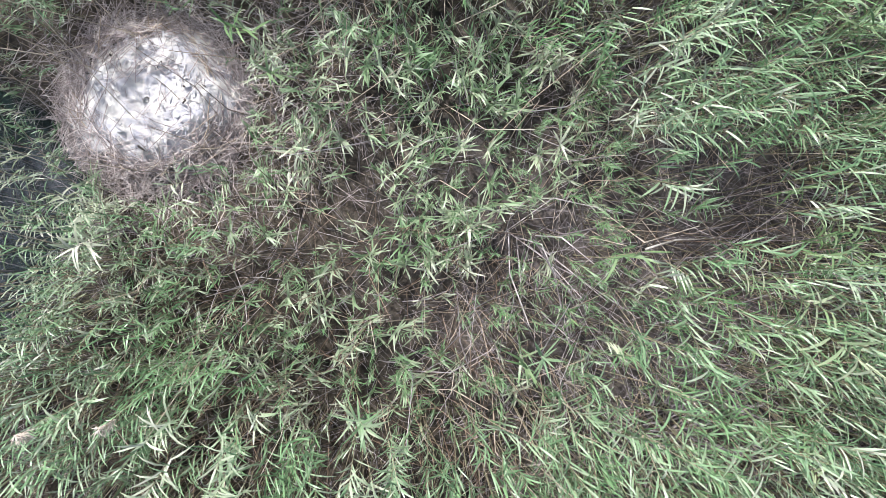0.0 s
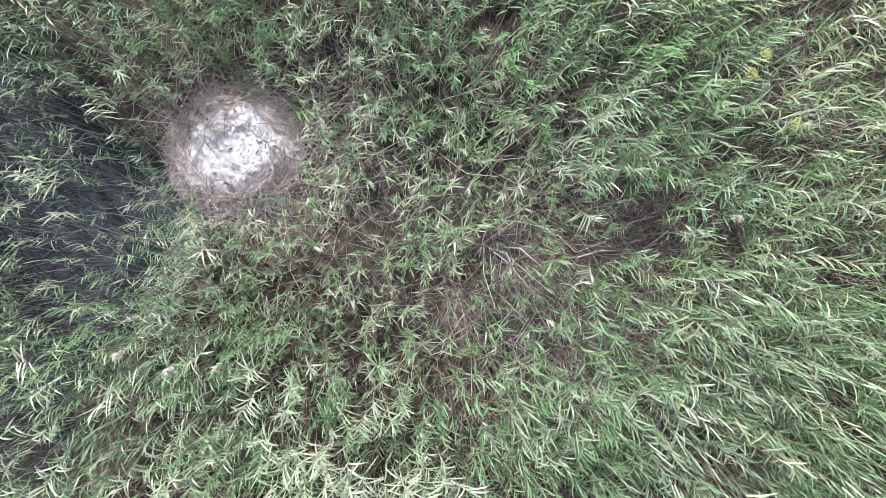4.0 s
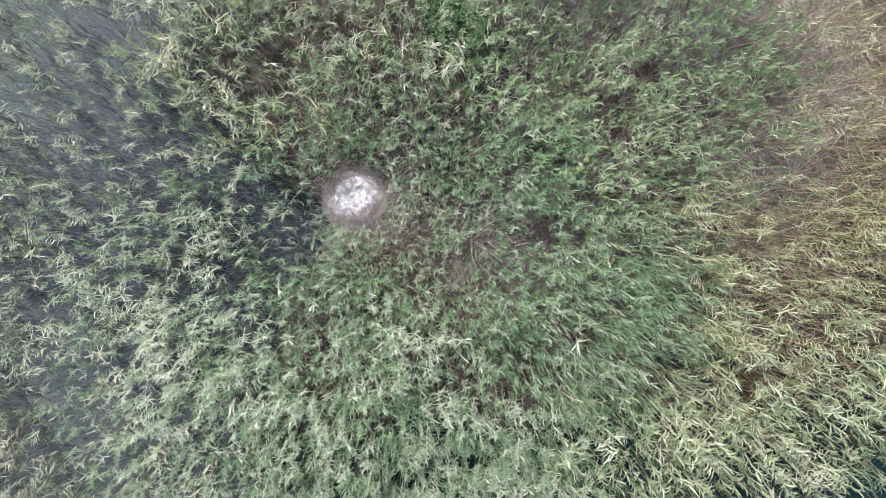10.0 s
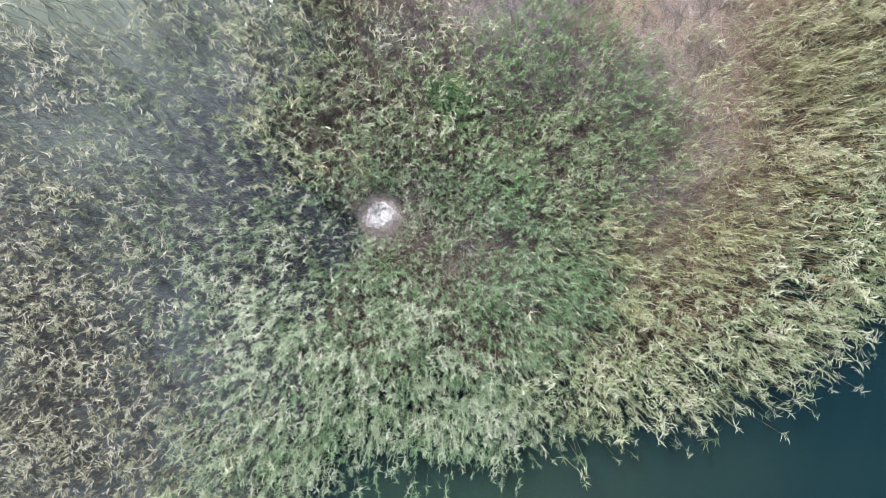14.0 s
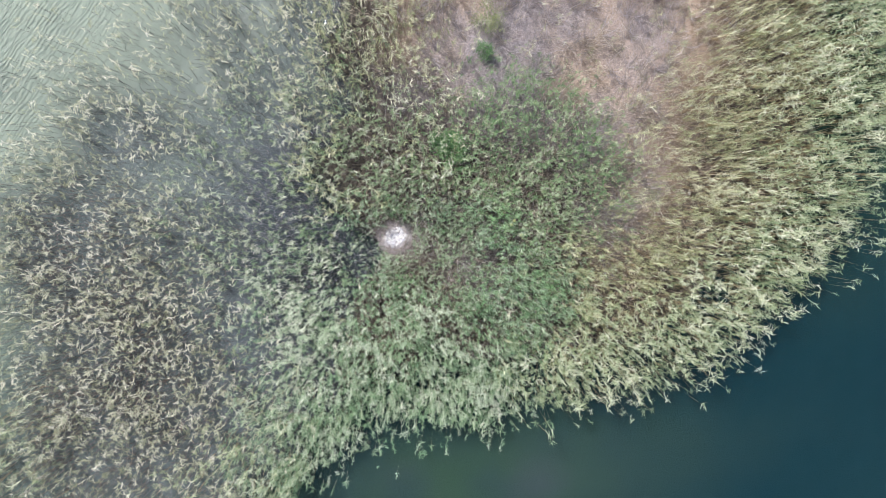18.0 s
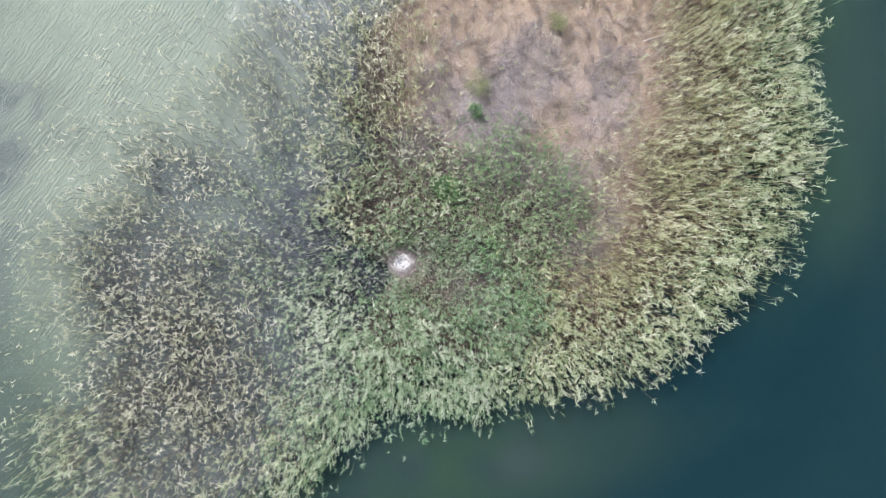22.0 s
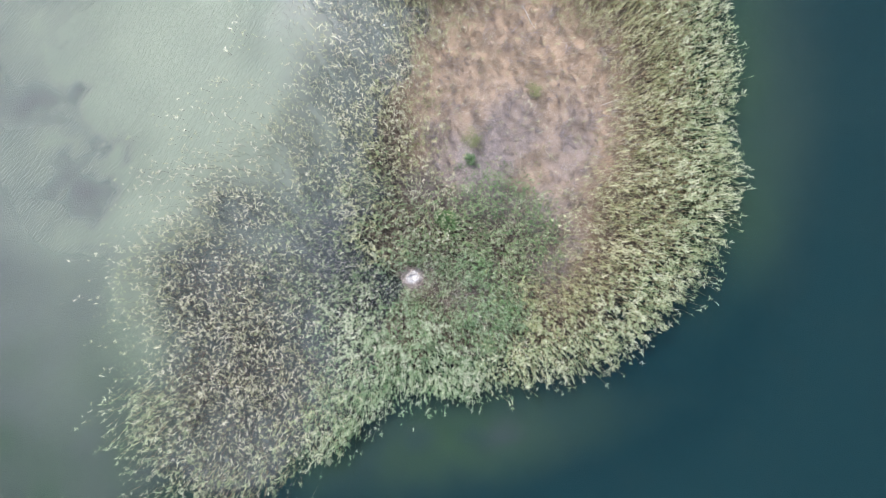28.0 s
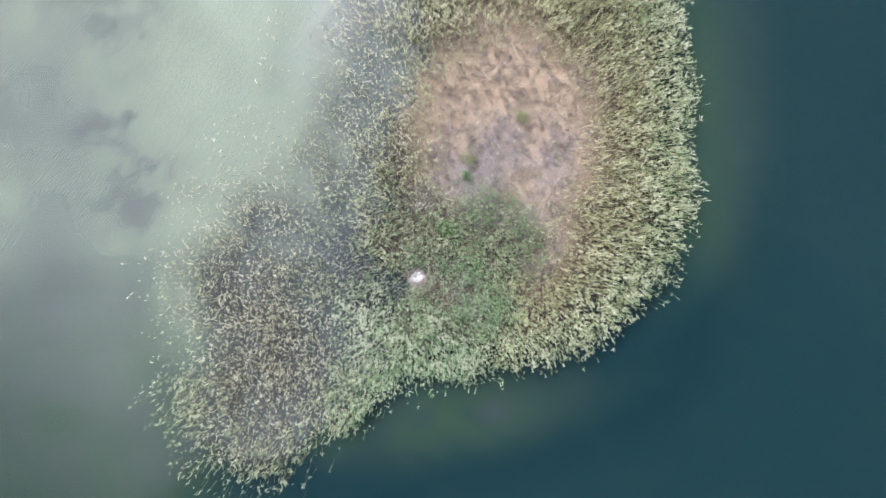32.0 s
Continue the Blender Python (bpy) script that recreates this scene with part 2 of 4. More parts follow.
# ---- plan of the marsh: soft masks over the ground, metres ----
rng = np.random.default_rng(7)


def step(v, a, b):
    u = np.clip((v - a) / (b - a), 0, 1)
    return u * u * (3 - 2 * u)


LATTICE = rng.random((256, 256))


def wander(x, y, size, seed=0):
    """Smooth noise from 0 to 1 with patches about that many metres wide."""
    total, weight = 0.0, 0.0
    for octave, amount in enumerate((1.0, 0.5, 0.25)):
        u, v = x / size * 2 ** octave + 17.3 * seed + 61, y / size * 2 ** octave + 9.1 * seed + 37
        i, j = np.floor(u).astype(int), np.floor(v).astype(int)
        a, b = u - i, v - j
        a, b = a * a * (3 - 2 * a), b * b * (3 - 2 * b)
        g = lambda p, q: LATTICE[(i + p) % 256, (j + q) % 256]
        total = total + amount * (g(0, 0) * (1 - a) * (1 - b) + g(1, 0) * a * (1 - b) + g(0, 1) * (1 - a) * b + g(1, 1) * a * b)
        weight += amount
    return total / weight


def ellipse(x, y, cx, cy, rx, ry, soft=0.2):
    """1 inside, 0 outside, fading over that share of the radius."""
    return 1 - step(np.hypot((x - cx) / rx, (y - cy) / ry), 1 - soft, 1 + soft)


def inland(x, y):
    """Metres inside (above 0) or outside the edge of the reed island."""
    dy = y - 13.7
    d = 23.4 - (np.abs((x - 5.3) * np.where(x > 5.3, 1.035, 1.0)) ** 2.5 + np.abs(np.where(dy > 0, 0.75, 1.04) * dy + 1.6 * np.maximum(dy - 16.0, 0)) ** 2.5) ** (1 / 2.5)
    d = d - 5.0 * step(-x, 5.0, 15.0) * step(y, 11.0, 20.0)
    inlet = 6.6 - np.hypot(x + 16.0, y - 6.5)
    ax, ay, bx, by = -8.1, -1.3, -17.0, -12.3
    u = np.clip(((x - ax) * (bx - ax) + (y - ay) * (by - ay)) / ((bx - ax) ** 2 + (by - ay) ** 2), 0, 1)
    spit = 10.8 - 2.6 * u - np.hypot(x - ax - u * (bx - ax), y - ay - u * (by - ay))
    cove = 8.6 - np.hypot((x + 17.0) * 0.85, (y + 0.5) * 1.15)
    bay = np.maximum(np.maximum(7.0 - np.hypot(x + 0.9, y + 3.3), 5.3 - np.hypot(x - 4.4, y + 4.4)), 5.4 - np.hypot(x + 3.8, y + 6.4))
    d = np.maximum(np.maximum(np.maximum(d, spit), inlet), np.maximum(bay, cove))
    return d + (wander(x, y, 5.0, 1) - 0.5) * 2.6


def core(x, y, soft=0.36):
    heart = ellipse(x + 3.5 * (wander(x, y, 4, 21) - 0.5), y + 3.5 * (wander(x, y, 4, 22) - 0.5), 9.5, 15.0, 9.6, 12.2, soft)
    r = np.hypot(x - 7.5 + 2.0 * (wander(x, y, 3, 26) - 0.5), y - 6.0)
    crescent = np.exp(-((r - 7.9) / 2.1) ** 2) * step(x, 8.5, 12.0) * (1 - step(y, 9.0, 13.0)) * (0.15 + 0.45 * step(y, -1.0, 4.0))
    return np.maximum(heart * (1 - ellipse(x, y, 0.5, 6.2, 3.2, 3.6, 0.35)), crescent)


def green_patch(x, y):
    return ellipse(x + 3 * (wander(x, y, 3, 23) - 0.5), y, 6.8, 4.0, 5.6, 5.5, 0.35)


def grey_patch(x, y):
    middle = ellipse(x + 5 * (wander(x, y, 5, 3) - 0.5), y + 4 * (wander(x, y, 4, 24) - 0.5), 8.4, 11.8, 6.8, 5.6, 0.6)
    tail = 1.0 * ellipse(x + 2 * (wander(x, y, 3, 28) - 0.5), y, 12.8, 5.5, 2.6, 5.0, 0.6)
    hollow = 0.45 * ellipse(x, y, 5.8, -1.2, 2.6, 2.6, 0.6)
    return np.maximum(np.maximum(middle, tail), hollow) * (0.25 + 0.75 * step(wander(x, y, 2.6, 27), 0.25, 0.7))


def flooded(x, y):
    """1 where reeds stand in shallow water, west of the dry core and round the spit."""
    shore = 0.2 + 1.6 * step(y, 1.0, 5.0) - 2.2 * step(y, 12.0, 20.0) + 1.6 * step(-y, 1.5, 4.0)
    return step(-x - shore + 7.0 * (wander(x, y, 3.0, 4) - 0.5), -0.5 - 3.0 * step(y, 16.0, 25.0), 4.5)


# Paleness of the silty shallows, with some sun glint put into the colour.
def silt_glare(x, y):
    north = step(y, 2.0, 9.0)
    east = 3.0 + 0.85 * np.maximum(0, -y - 3.0) - 2.0 * north
    shoal = step(-x, east, east + 11.0 - 4.0 * north) * step(y + 0.25 * x, -60.0, -10.0)
    west = 1 - 0.26 * step(-x + 0.2 * y, 25.0, 42.0) * (0.8 + 0.9 * (wander(x, y, 14, 5) - 0.5))
    south = 1 - 0.24 * step(-y, -9.0, 3.0)
    inner = 1 - (0.34 - 0.24 * step(y, 6.0, 14.0)) * step(inland(x, y), 0.0, 8.0)
    plume = 0.17 * ellipse(x, y - 0.16 * (x - 3.0), 3.0, -14.6, 13.0, 4.0, 0.8) * (0.6 + 0.7 * wander(x, y, 4, 66)) + 0.13 * ellipse(x, y, 32.5, 17.0, 4.5, 14.0, 0.8)
    pale = 1 - 0.2 * ellipse(x, y, -9.0, 24.0, 5.0, 9.0, 0.8)
    open_water = shoal * west * south * inner * pale * (0.6 + 0.14 * (wander(x, y, 5, 6) - 0.5)) * (1 - 0.3 * weed(x, y)) + plume + 0.12 * ellipse(x + 2 * (wander(x, y, 3, 70) - 0.5), y, -25.5, -3.5, 2.8, 5.0, 0.6)
    return np.clip(np.maximum(open_water, (0.34 + 0.08 * step(y, 4.0, 9.0) + 0.05 * step(-x, 6.0, 12.0) - 0.09 * ellipse(x, y, -3.0, 1.0, 4.5, 5.0, 0.6)) * step(flooded(x, y), 0.1, 0.5) * step(inland(x, y), -1.0, 2.0)), 0, 1)


def algae(x, y):
    """Green-tinged shallows: the fringe along the east shore, the plume south of it and the far south-west."""
    d = inland(x, y)
    fringe = 0.8 * (1 - step(-d, 0.5, 9.0)) * step(x, 14.0, 24.0) * step(y, -8.0, 6.0)
    plume = 0.75 * ellipse(x + 5 * (wander(x, y, 5, 67) - 0.5), y - 0.16 * (x - 3.0), 3.0, -14.6, 12.0, 4.0, 0.8) * step(wander(x, y, 2.5, 69), 0.2, 0.7)
    corner = 0.72 * step(-x, 16.0, 28.0) * step(-y, -6.0, 10.0)
    return np.clip(np.maximum(np.maximum(fringe, plume), corner) * (0.45 + 1.0 * wander(x, y, 6, 68)), 0, 1)


def weed(x, y):
    spots = 0.8 * ellipse(x, y, -28.6, 10.6, 5.2, 3.0, 0.85) + ellipse(x, y, -30.6, 17.2, 0.7, 0.9, 0.5) + 0.5 * ellipse(x, y, -32.0, 28.0, 7, 3, 0.7) + 0.8 * ellipse(x, y, -34.2, 15.6, 2.8, 1.7, 0.85) + 0.7 * ellipse(x, y, -30.5, 6.8, 3.5, 2.2, 0.7)
    return np.clip(spots, 0, 1) * (0.35 + 0.65 * step(wander(x, y, 1.5, 8), 0.3, 0.65))


def dry(x, y):
    """1 on ground that stands above the water."""
    d = inland(x, y)
    return step(d, 0.5, 4.0) * (1 - flooded(x, y))


def height_of(x, y):
    d = inland(x, y)
    hump = dry(x, y)
    land = 0.16 + 0.22 * core(x, y) + 0.08 * (wander(x, y, 1.1, 2) - 0.5) + 0.1 * (wander(x, y, 0.45, 12) - 0.5)
    shelf = -0.22 - 0.1 * wander(x, y, 3, 9)
    east = step(x + 0.35 * (-y), -12.0, 6.0)
    deep = -0.35 - east * 4.5 * step(-d, -1.0, 16.0) - (1 - east) * 0.9 * step(-d, 4.0, 40.0)
    wet = np.where(d > 0, shelf, np.minimum(shelf, deep))
    return wet * (1 - hump) + land * hump


# ---- ground and water ----
def sheet(name, reach, inner, count, lift=None):
    """A square sheet to the horizon: fine in the middle, coarser outwards."""
    n_in = int(count * 0.86) // 2
    near = np.linspace(0, inner, n_in + 1)
    far = inner * (reach / inner) ** (np.linspace(0, 1, count // 2 - n_in + 1)[1:])
    half = np.concatenate([near, far])
    line = np.concatenate([-half[:0:-1], half])
    gx, gy = np.meshgrid(line + 0.0, line + 5.0)
    x, y = gx.ravel(), gy.ravel()
    z = lift(x, y) if lift else np.zeros_like(x)
    m = len(line)
    k = (np.arange(m - 1)[:, None] * m + np.arange(m - 1)).ravel()
    mesh = bpy.data.meshes.new(name)
    fill(mesh, np.stack([x, y, z], 1), np.stack([k, k + 1, k + m + 1, k + m], 1), smooth=True)
    return new(name, mesh), x, y


def fill(mesh, verts, quads=None, tris=None, smooth=False):
    """Put numpy vertices, quads and triangles into a mesh."""
    parts = [p for p in (quads, tris) if p is not None and len(p)]
    loops = np.concatenate([p.ravel() for p in parts]).astype(np.int32)
    sizes = np.concatenate([np.full(len(p), p.shape[1]) for p in parts])
    mesh.vertices.add(len(verts))
    mesh.vertices.foreach_set("co", np.asarray(verts, np.float32).ravel())
    mesh.loops.add(len(loops))
    mesh.loops.foreach_set("vertex_index", loops)
    mesh.polygons.add(len(sizes))
    mesh.polygons.foreach_set("loop_start", np.concatenate([[0], np.cumsum(sizes)[:-1]]).astype(np.int32))
    if smooth:
        mesh.polygons.foreach_set("use_smooth", np.ones(len(sizes), bool))
    mesh.update(calc_edges=True)


def paint(mesh, name, values):
    layer = mesh.attributes.new(name, "FLOAT", "POINT")
    layer.data.foreach_set("value", np.asarray(values, np.float32))


ground, gx, gy = sheet("ground", 2500, 42, 250, height_of)
for key, mask in (("silt_glare", silt_glare), ("weed", weed), ("algae", algae), ("dry", dry), ("grey", grey_patch)):
    paint(ground.data, key, mask(gx, gy))
straw_mask = np.clip(core(gx, gy) * (1 - green_patch(gx, gy)) * (0.75 + 0.5 * wander(gx, gy, 2.5, 25)) + 0.12 * ellipse(gx, gy, 0.0, -0.1, 1.7, 1.5, 0.5), 0, 1)
paint(ground.data, "straw", straw_mask)
ground.data.materials.append(GROUND)
tagged(ground, "brown marsh mud and straw litter sloping into pale silty lakebed", "ground", kind="structure")
water, gx, gy = sheet("water", 2500, 60, 150)
paint(water.data, "silt_glare", silt_glare(gx, gy))
paint(water.data, "algae", algae(gx, gy))
paint(water.data, "wind", (0.25 + 0.75 * step(-gx + gy * 0.3, -2.0, 22.0) + 0.2 * step(gx + 0.5 * gy, 34, 50)) * (1 - 0.75 * step(inland(gx, gy), -2.0, 4.0)))
water.data.materials.append(WATER)
tagged(water, "turbid lake water, pale over the shoal and dark teal over the deep", "water", kind="structure")


# ---- reeds ----
def tube(points, radii, sides=3):
    """Vertices and quads of a thin round stalk along the points."""
    points = np.asarray(points, float)
    ring = np.arange(sides) * 2 * math.pi / sides
    way = np.gradient(points, axis=0)
    way /= np.linalg.norm(way, axis=1)[:, None] + 1e-9
    ref = np.where(np.abs(way[:, 2:3]) > 0.8, [[1.0, 0, 0]], [[0, 0, 1.0]])
    u = np.cross(way, ref)
    u /= np.linalg.norm(u, axis=1)[:, None] + 1e-9
    v = np.cross(way, u)
    r = np.asarray(radii)[:, None, None]
    verts = points[:, None] + r * (np.cos(ring)[None, :, None] * u[:, None] + np.sin(ring)[None, :, None] * v[:, None])
    quads = [(i * sides + j, i * sides + (j + 1) % sides, (i + 1) * sides + (j + 1) % sides, (i + 1) * sides + j) for i in range(len(points) - 1) for j in range(sides)]
    return verts.reshape(-1, 3), np.array(quads)


def blade(length, width, rise, fall, turn, stations=4, twist=0.0, fold=0.0):
    """A reed leaf that leaves its stem at the angle rise and bends over to the angle fall (degrees), pointing along turn."""
    s = np.linspace(0, 1, stations)
    bend = np.radians(rise + (fall - rise) * s ** 1.2)
    d = np.diff(s, prepend=0)
    out, up = np.cumsum(np.cos(bend) * d) * length, np.cumsum(np.sin(bend) * d) * length
    half = width * 0.5 * np.sin(np.pi * np.clip(s * 0.8 + 0.2, 0, 1)) ** 0.8
    side = np.array([-math.sin(turn), math.cos(turn), 0])
    ahead = np.array([math.cos(turn), math.sin(turn), 0])
    spine = out[:, None] * ahead + up[:, None] * [0, 0, 1]
    tilt = np.array([0, 0, 1.0]) * twist
    edge = half[:, None] * (side + tilt)
    lift = (half * fold)[:, None] * [0, 0, 1]
    if fold:
        verts = np.concatenate([spine[:-1] + edge[:-1] + lift[:-1], spine[:-1], spine[:-1] - edge[:-1] + lift[:-1], spine[-1:]])
        m = stations - 1
        quads = [(a + i, a + i + 1, a + m + i + 1, a + m + i) for a in (0, m) for i in range(m - 1)]
        tris = [(m - 1, 3 * m, 2 * m - 1), (2 * m - 1, 3 * m, 3 * m - 1)]
    else:
        verts = np.concatenate([spine[:-1] + edge[:-1], spine[:-1] - edge[:-1], spine[-1:]])
        m = stations - 1
        quads = [(i, i + 1, m + i + 1, m + i) for i in range(m - 1)]
        tris = [(m - 1, 2 * m, 2 * m - 1)]
    return verts, np.array(quads), np.array(tris)


WIND = math.radians(-72)  # the breeze bends most leaves this way


def leaf_plan(count, tall, length, spread=0.8, low=0.5, droop=0.0):
    """Where and how the leaves of one reed sit: rows of height, length, rise, fall, turn."""
    rows, turn = [], rng.uniform(0, 6.28)
    for i in range(count):
        u = i / max(count - 1, 1)
        turn += math.pi * rng.uniform(0.75, 1.25)
        bent = math.atan2(math.sin(turn) + (1 - spread) * 2 * math.sin(WIND), math.cos(turn) + (1 - spread) * 2 * math.cos(WIND))
        rise = rng.uniform(38, 70) + 12 * u - 0.4 * droop
        rows.append((tall * (low + (1 - low) * u), length * rng.uniform(0.65, 1.1) * (1 - 0.25 * u), rise, rise - rng.uniform(15, 62) - droop, bent))
    return rows


def reed_form(tall, leaves, length, width, spread=0.8, low=0.5, droop=0.0, stations=4, thick=1.0, sides=3):
    """One whole reed as arrays: stem quads, leaf quads and triangles."""
    bow = rng.uniform(-0.08, 0.08, 2) * (stations > 3)
    axis = lambda h: np.array([bow[0] * (h / tall) ** 2 * tall, bow[1] * (h / tall) ** 2 * tall, h])
    joints = 3 if stations > 3 else 2
    sv, sq = tube([axis(h) for h in np.linspace(-0.1, tall, joints)], np.linspace(0.006 * thick, 0.002, joints), sides)
    lv, lq, lt, base = [], [], [], 0
    for h, size, rise, fall, turn in leaf_plan(leaves, tall, length, spread, low, droop):
        v, q, t = blade(size, width * rng.uniform(0.8, 1.2), rise, fall, turn, stations, rng.uniform(-0.5, 0.5))
        lv.append(v + axis(h))
        lq.append(q + base)
        lt.append(t + base)
        base += len(v)
    return sv, sq, np.concatenate(lv), np.concatenate(lq), np.concatenate(lt)


def scatter(box, density, top=40.0):
    """Random places in the box (x0, y0, x1, y1), kept by the density (plants a square metre)."""
    x0, y0, x1, y1 = box
    n = int((x1 - x0) * (y1 - y0) * top)
    x, y = rng.uniform(x0, x1, n), rng.uniform(y0, y1, n)
    keep = rng.random(n) < density(x, y) * (x1 - x0) * (y1 - y0) / n
    return x[keep], y[keep]


def clump_of(x, y, cell):
    """The middle of the tuft that each plant belongs to, and a random number for each tuft."""
    i, j = np.floor(x / cell).astype(int), np.floor(y / cell).astype(int)
    a, b, c = LATTICE[i % 256, j % 256], LATTICE[(j + 91) % 256, i % 256], LATTICE[(i + 37) % 256, (j + 53) % 256]
    return (i + 0.1 + 0.8 * a) * cell, (j + 0.1 + 0.8 * b) * cell, c


def grow(name, forms, x, y, size, lean, shade, stem_mat, leaf_mat, label, category="reeds"):
    """A joined stand of reeds: each place gets one of the forms, turned, scaled and leaning."""
    n = len(x)
    kind = rng.integers(0, len(forms), n)
    turn = rng.uniform(-1.0, 1.0, n)
    z = np.maximum(height_of(x, y), -0.5)
    tint = np.clip(rng.normal(0.5, 0.2, n) + (wander(x, y, 3.0, 20) - 0.5) * 0.7 + (shade - 0.5) * 0.75, 0, 1)
    out = {"stem": ([], [], [], []), "leaf": ([], [], [], [])}
    base = {"stem": 0, "leaf": 0}
    for k, (sv, sq, lv, lq, lt) in enumerate(forms):
        mine = np.where(kind == k)[0]
        if not len(mine):
            continue
        c, s = np.cos(turn[mine])[:, None], np.sin(turn[mine])[:, None]
        for part_name, v, q, t in (("stem", sv, sq, None), ("leaf", lv, lq, lt)):
            px, py, pz = v[:, 0][None], v[:, 1][None], v[:, 2][None]
            g = size[mine][:, None]
            wx = (px * c - py * s) * g + pz * g * lean[mine, 0:1] + x[mine][:, None]
            wy = (px * s + py * c) * g + pz * g * lean[mine, 1:2] + y[mine][:, None]
            wz = pz * g * np.sqrt(1 - np.clip((lean[mine] ** 2).sum(1), 0, 0.6))[:, None] + z[mine][:, None]
            verts = np.stack([wx, wy, wz], 2).reshape(-1, 3)
            shift = base[part_name] + np.arange(len(mine))[:, None, None] * len(v)
            vs, qs, ts, tn = out[part_name]
            vs.append(verts)
            qs.append((q[None] + shift).reshape(-1, 4))
            if t is not None:
                ts.append((t[None] + shift).reshape(-1, 3))
            tn.append(np.repeat(tint[mine], len(v)))
            base[part_name] += len(verts)
    top = new(name)
    tagged(top, label, category, kind="stuff")
    for part_name, mat in (("stem", stem_mat), ("leaf", leaf_mat)):
        vs, qs, ts, tn = out[part_name]
        mesh = bpy.data.meshes.new(part_name)
        fill(mesh, np.concatenate(vs), np.concatenate(qs), np.concatenate(ts) if ts else None, smooth=part_name == "leaf")
        paint(mesh, "tint", np.concatenate(tn))
        mesh.materials.append(mat)
        ob = new({"stem": "stems", "leaf": "leaves"}[part_name], mesh)
        ob.parent = top
        tagged(ob, kind="stuff")
    return n


def lean_of(x, y, wild=0.1, outward=0.0):
    n = len(x)
    lean = rng.normal(0, wild, (n, 2)) + np.array([0.05, -0.07])
    d = np.stack([x - 5.3, y - 13.2], 1)
    d /= np.linalg.norm(d, axis=1)[:, None] + 1e-6
    return np.clip(lean + d * outward * (1 - step(inland(x, y), 0.0, 5.0))[:, None], -0.6, 0.6)


NEST = (0.0, 0.0)
SINGLES = []  # places of the reeds that stand as single things, near the start


def clear_of_nest(x, y):
    return step(np.hypot((x - NEST[0]) / 1.0, (y - NEST[1] - 0.05) / 1.0), 0.85, 1.25)


def bare(x, y):
    """Thinner growth on the open mud beside the nest and in the wet gaps."""
    gaps = 0.85 * ellipse(x + 0.5 * (wander(x, y, 0.8, 58) - 0.5), y, 2.2, -1.1, 0.4, 1.2, 0.6) + 0.6 * ellipse(x, y, 3.75, 0.75, 0.8, 0.5, 0.5) + 0.6 * ellipse(x, y, -1.5, 0.2, 0.7, 0.9, 0.5) + 0.85 * ellipse(x, y, 5.5, -1.0, 0.9, 0.55, 0.5) + 0.9 * ellipse(x, y, -0.7, -4.7, 0.25, 1.1, 0.5)
    return np.clip(1 - gaps, 0, 1)


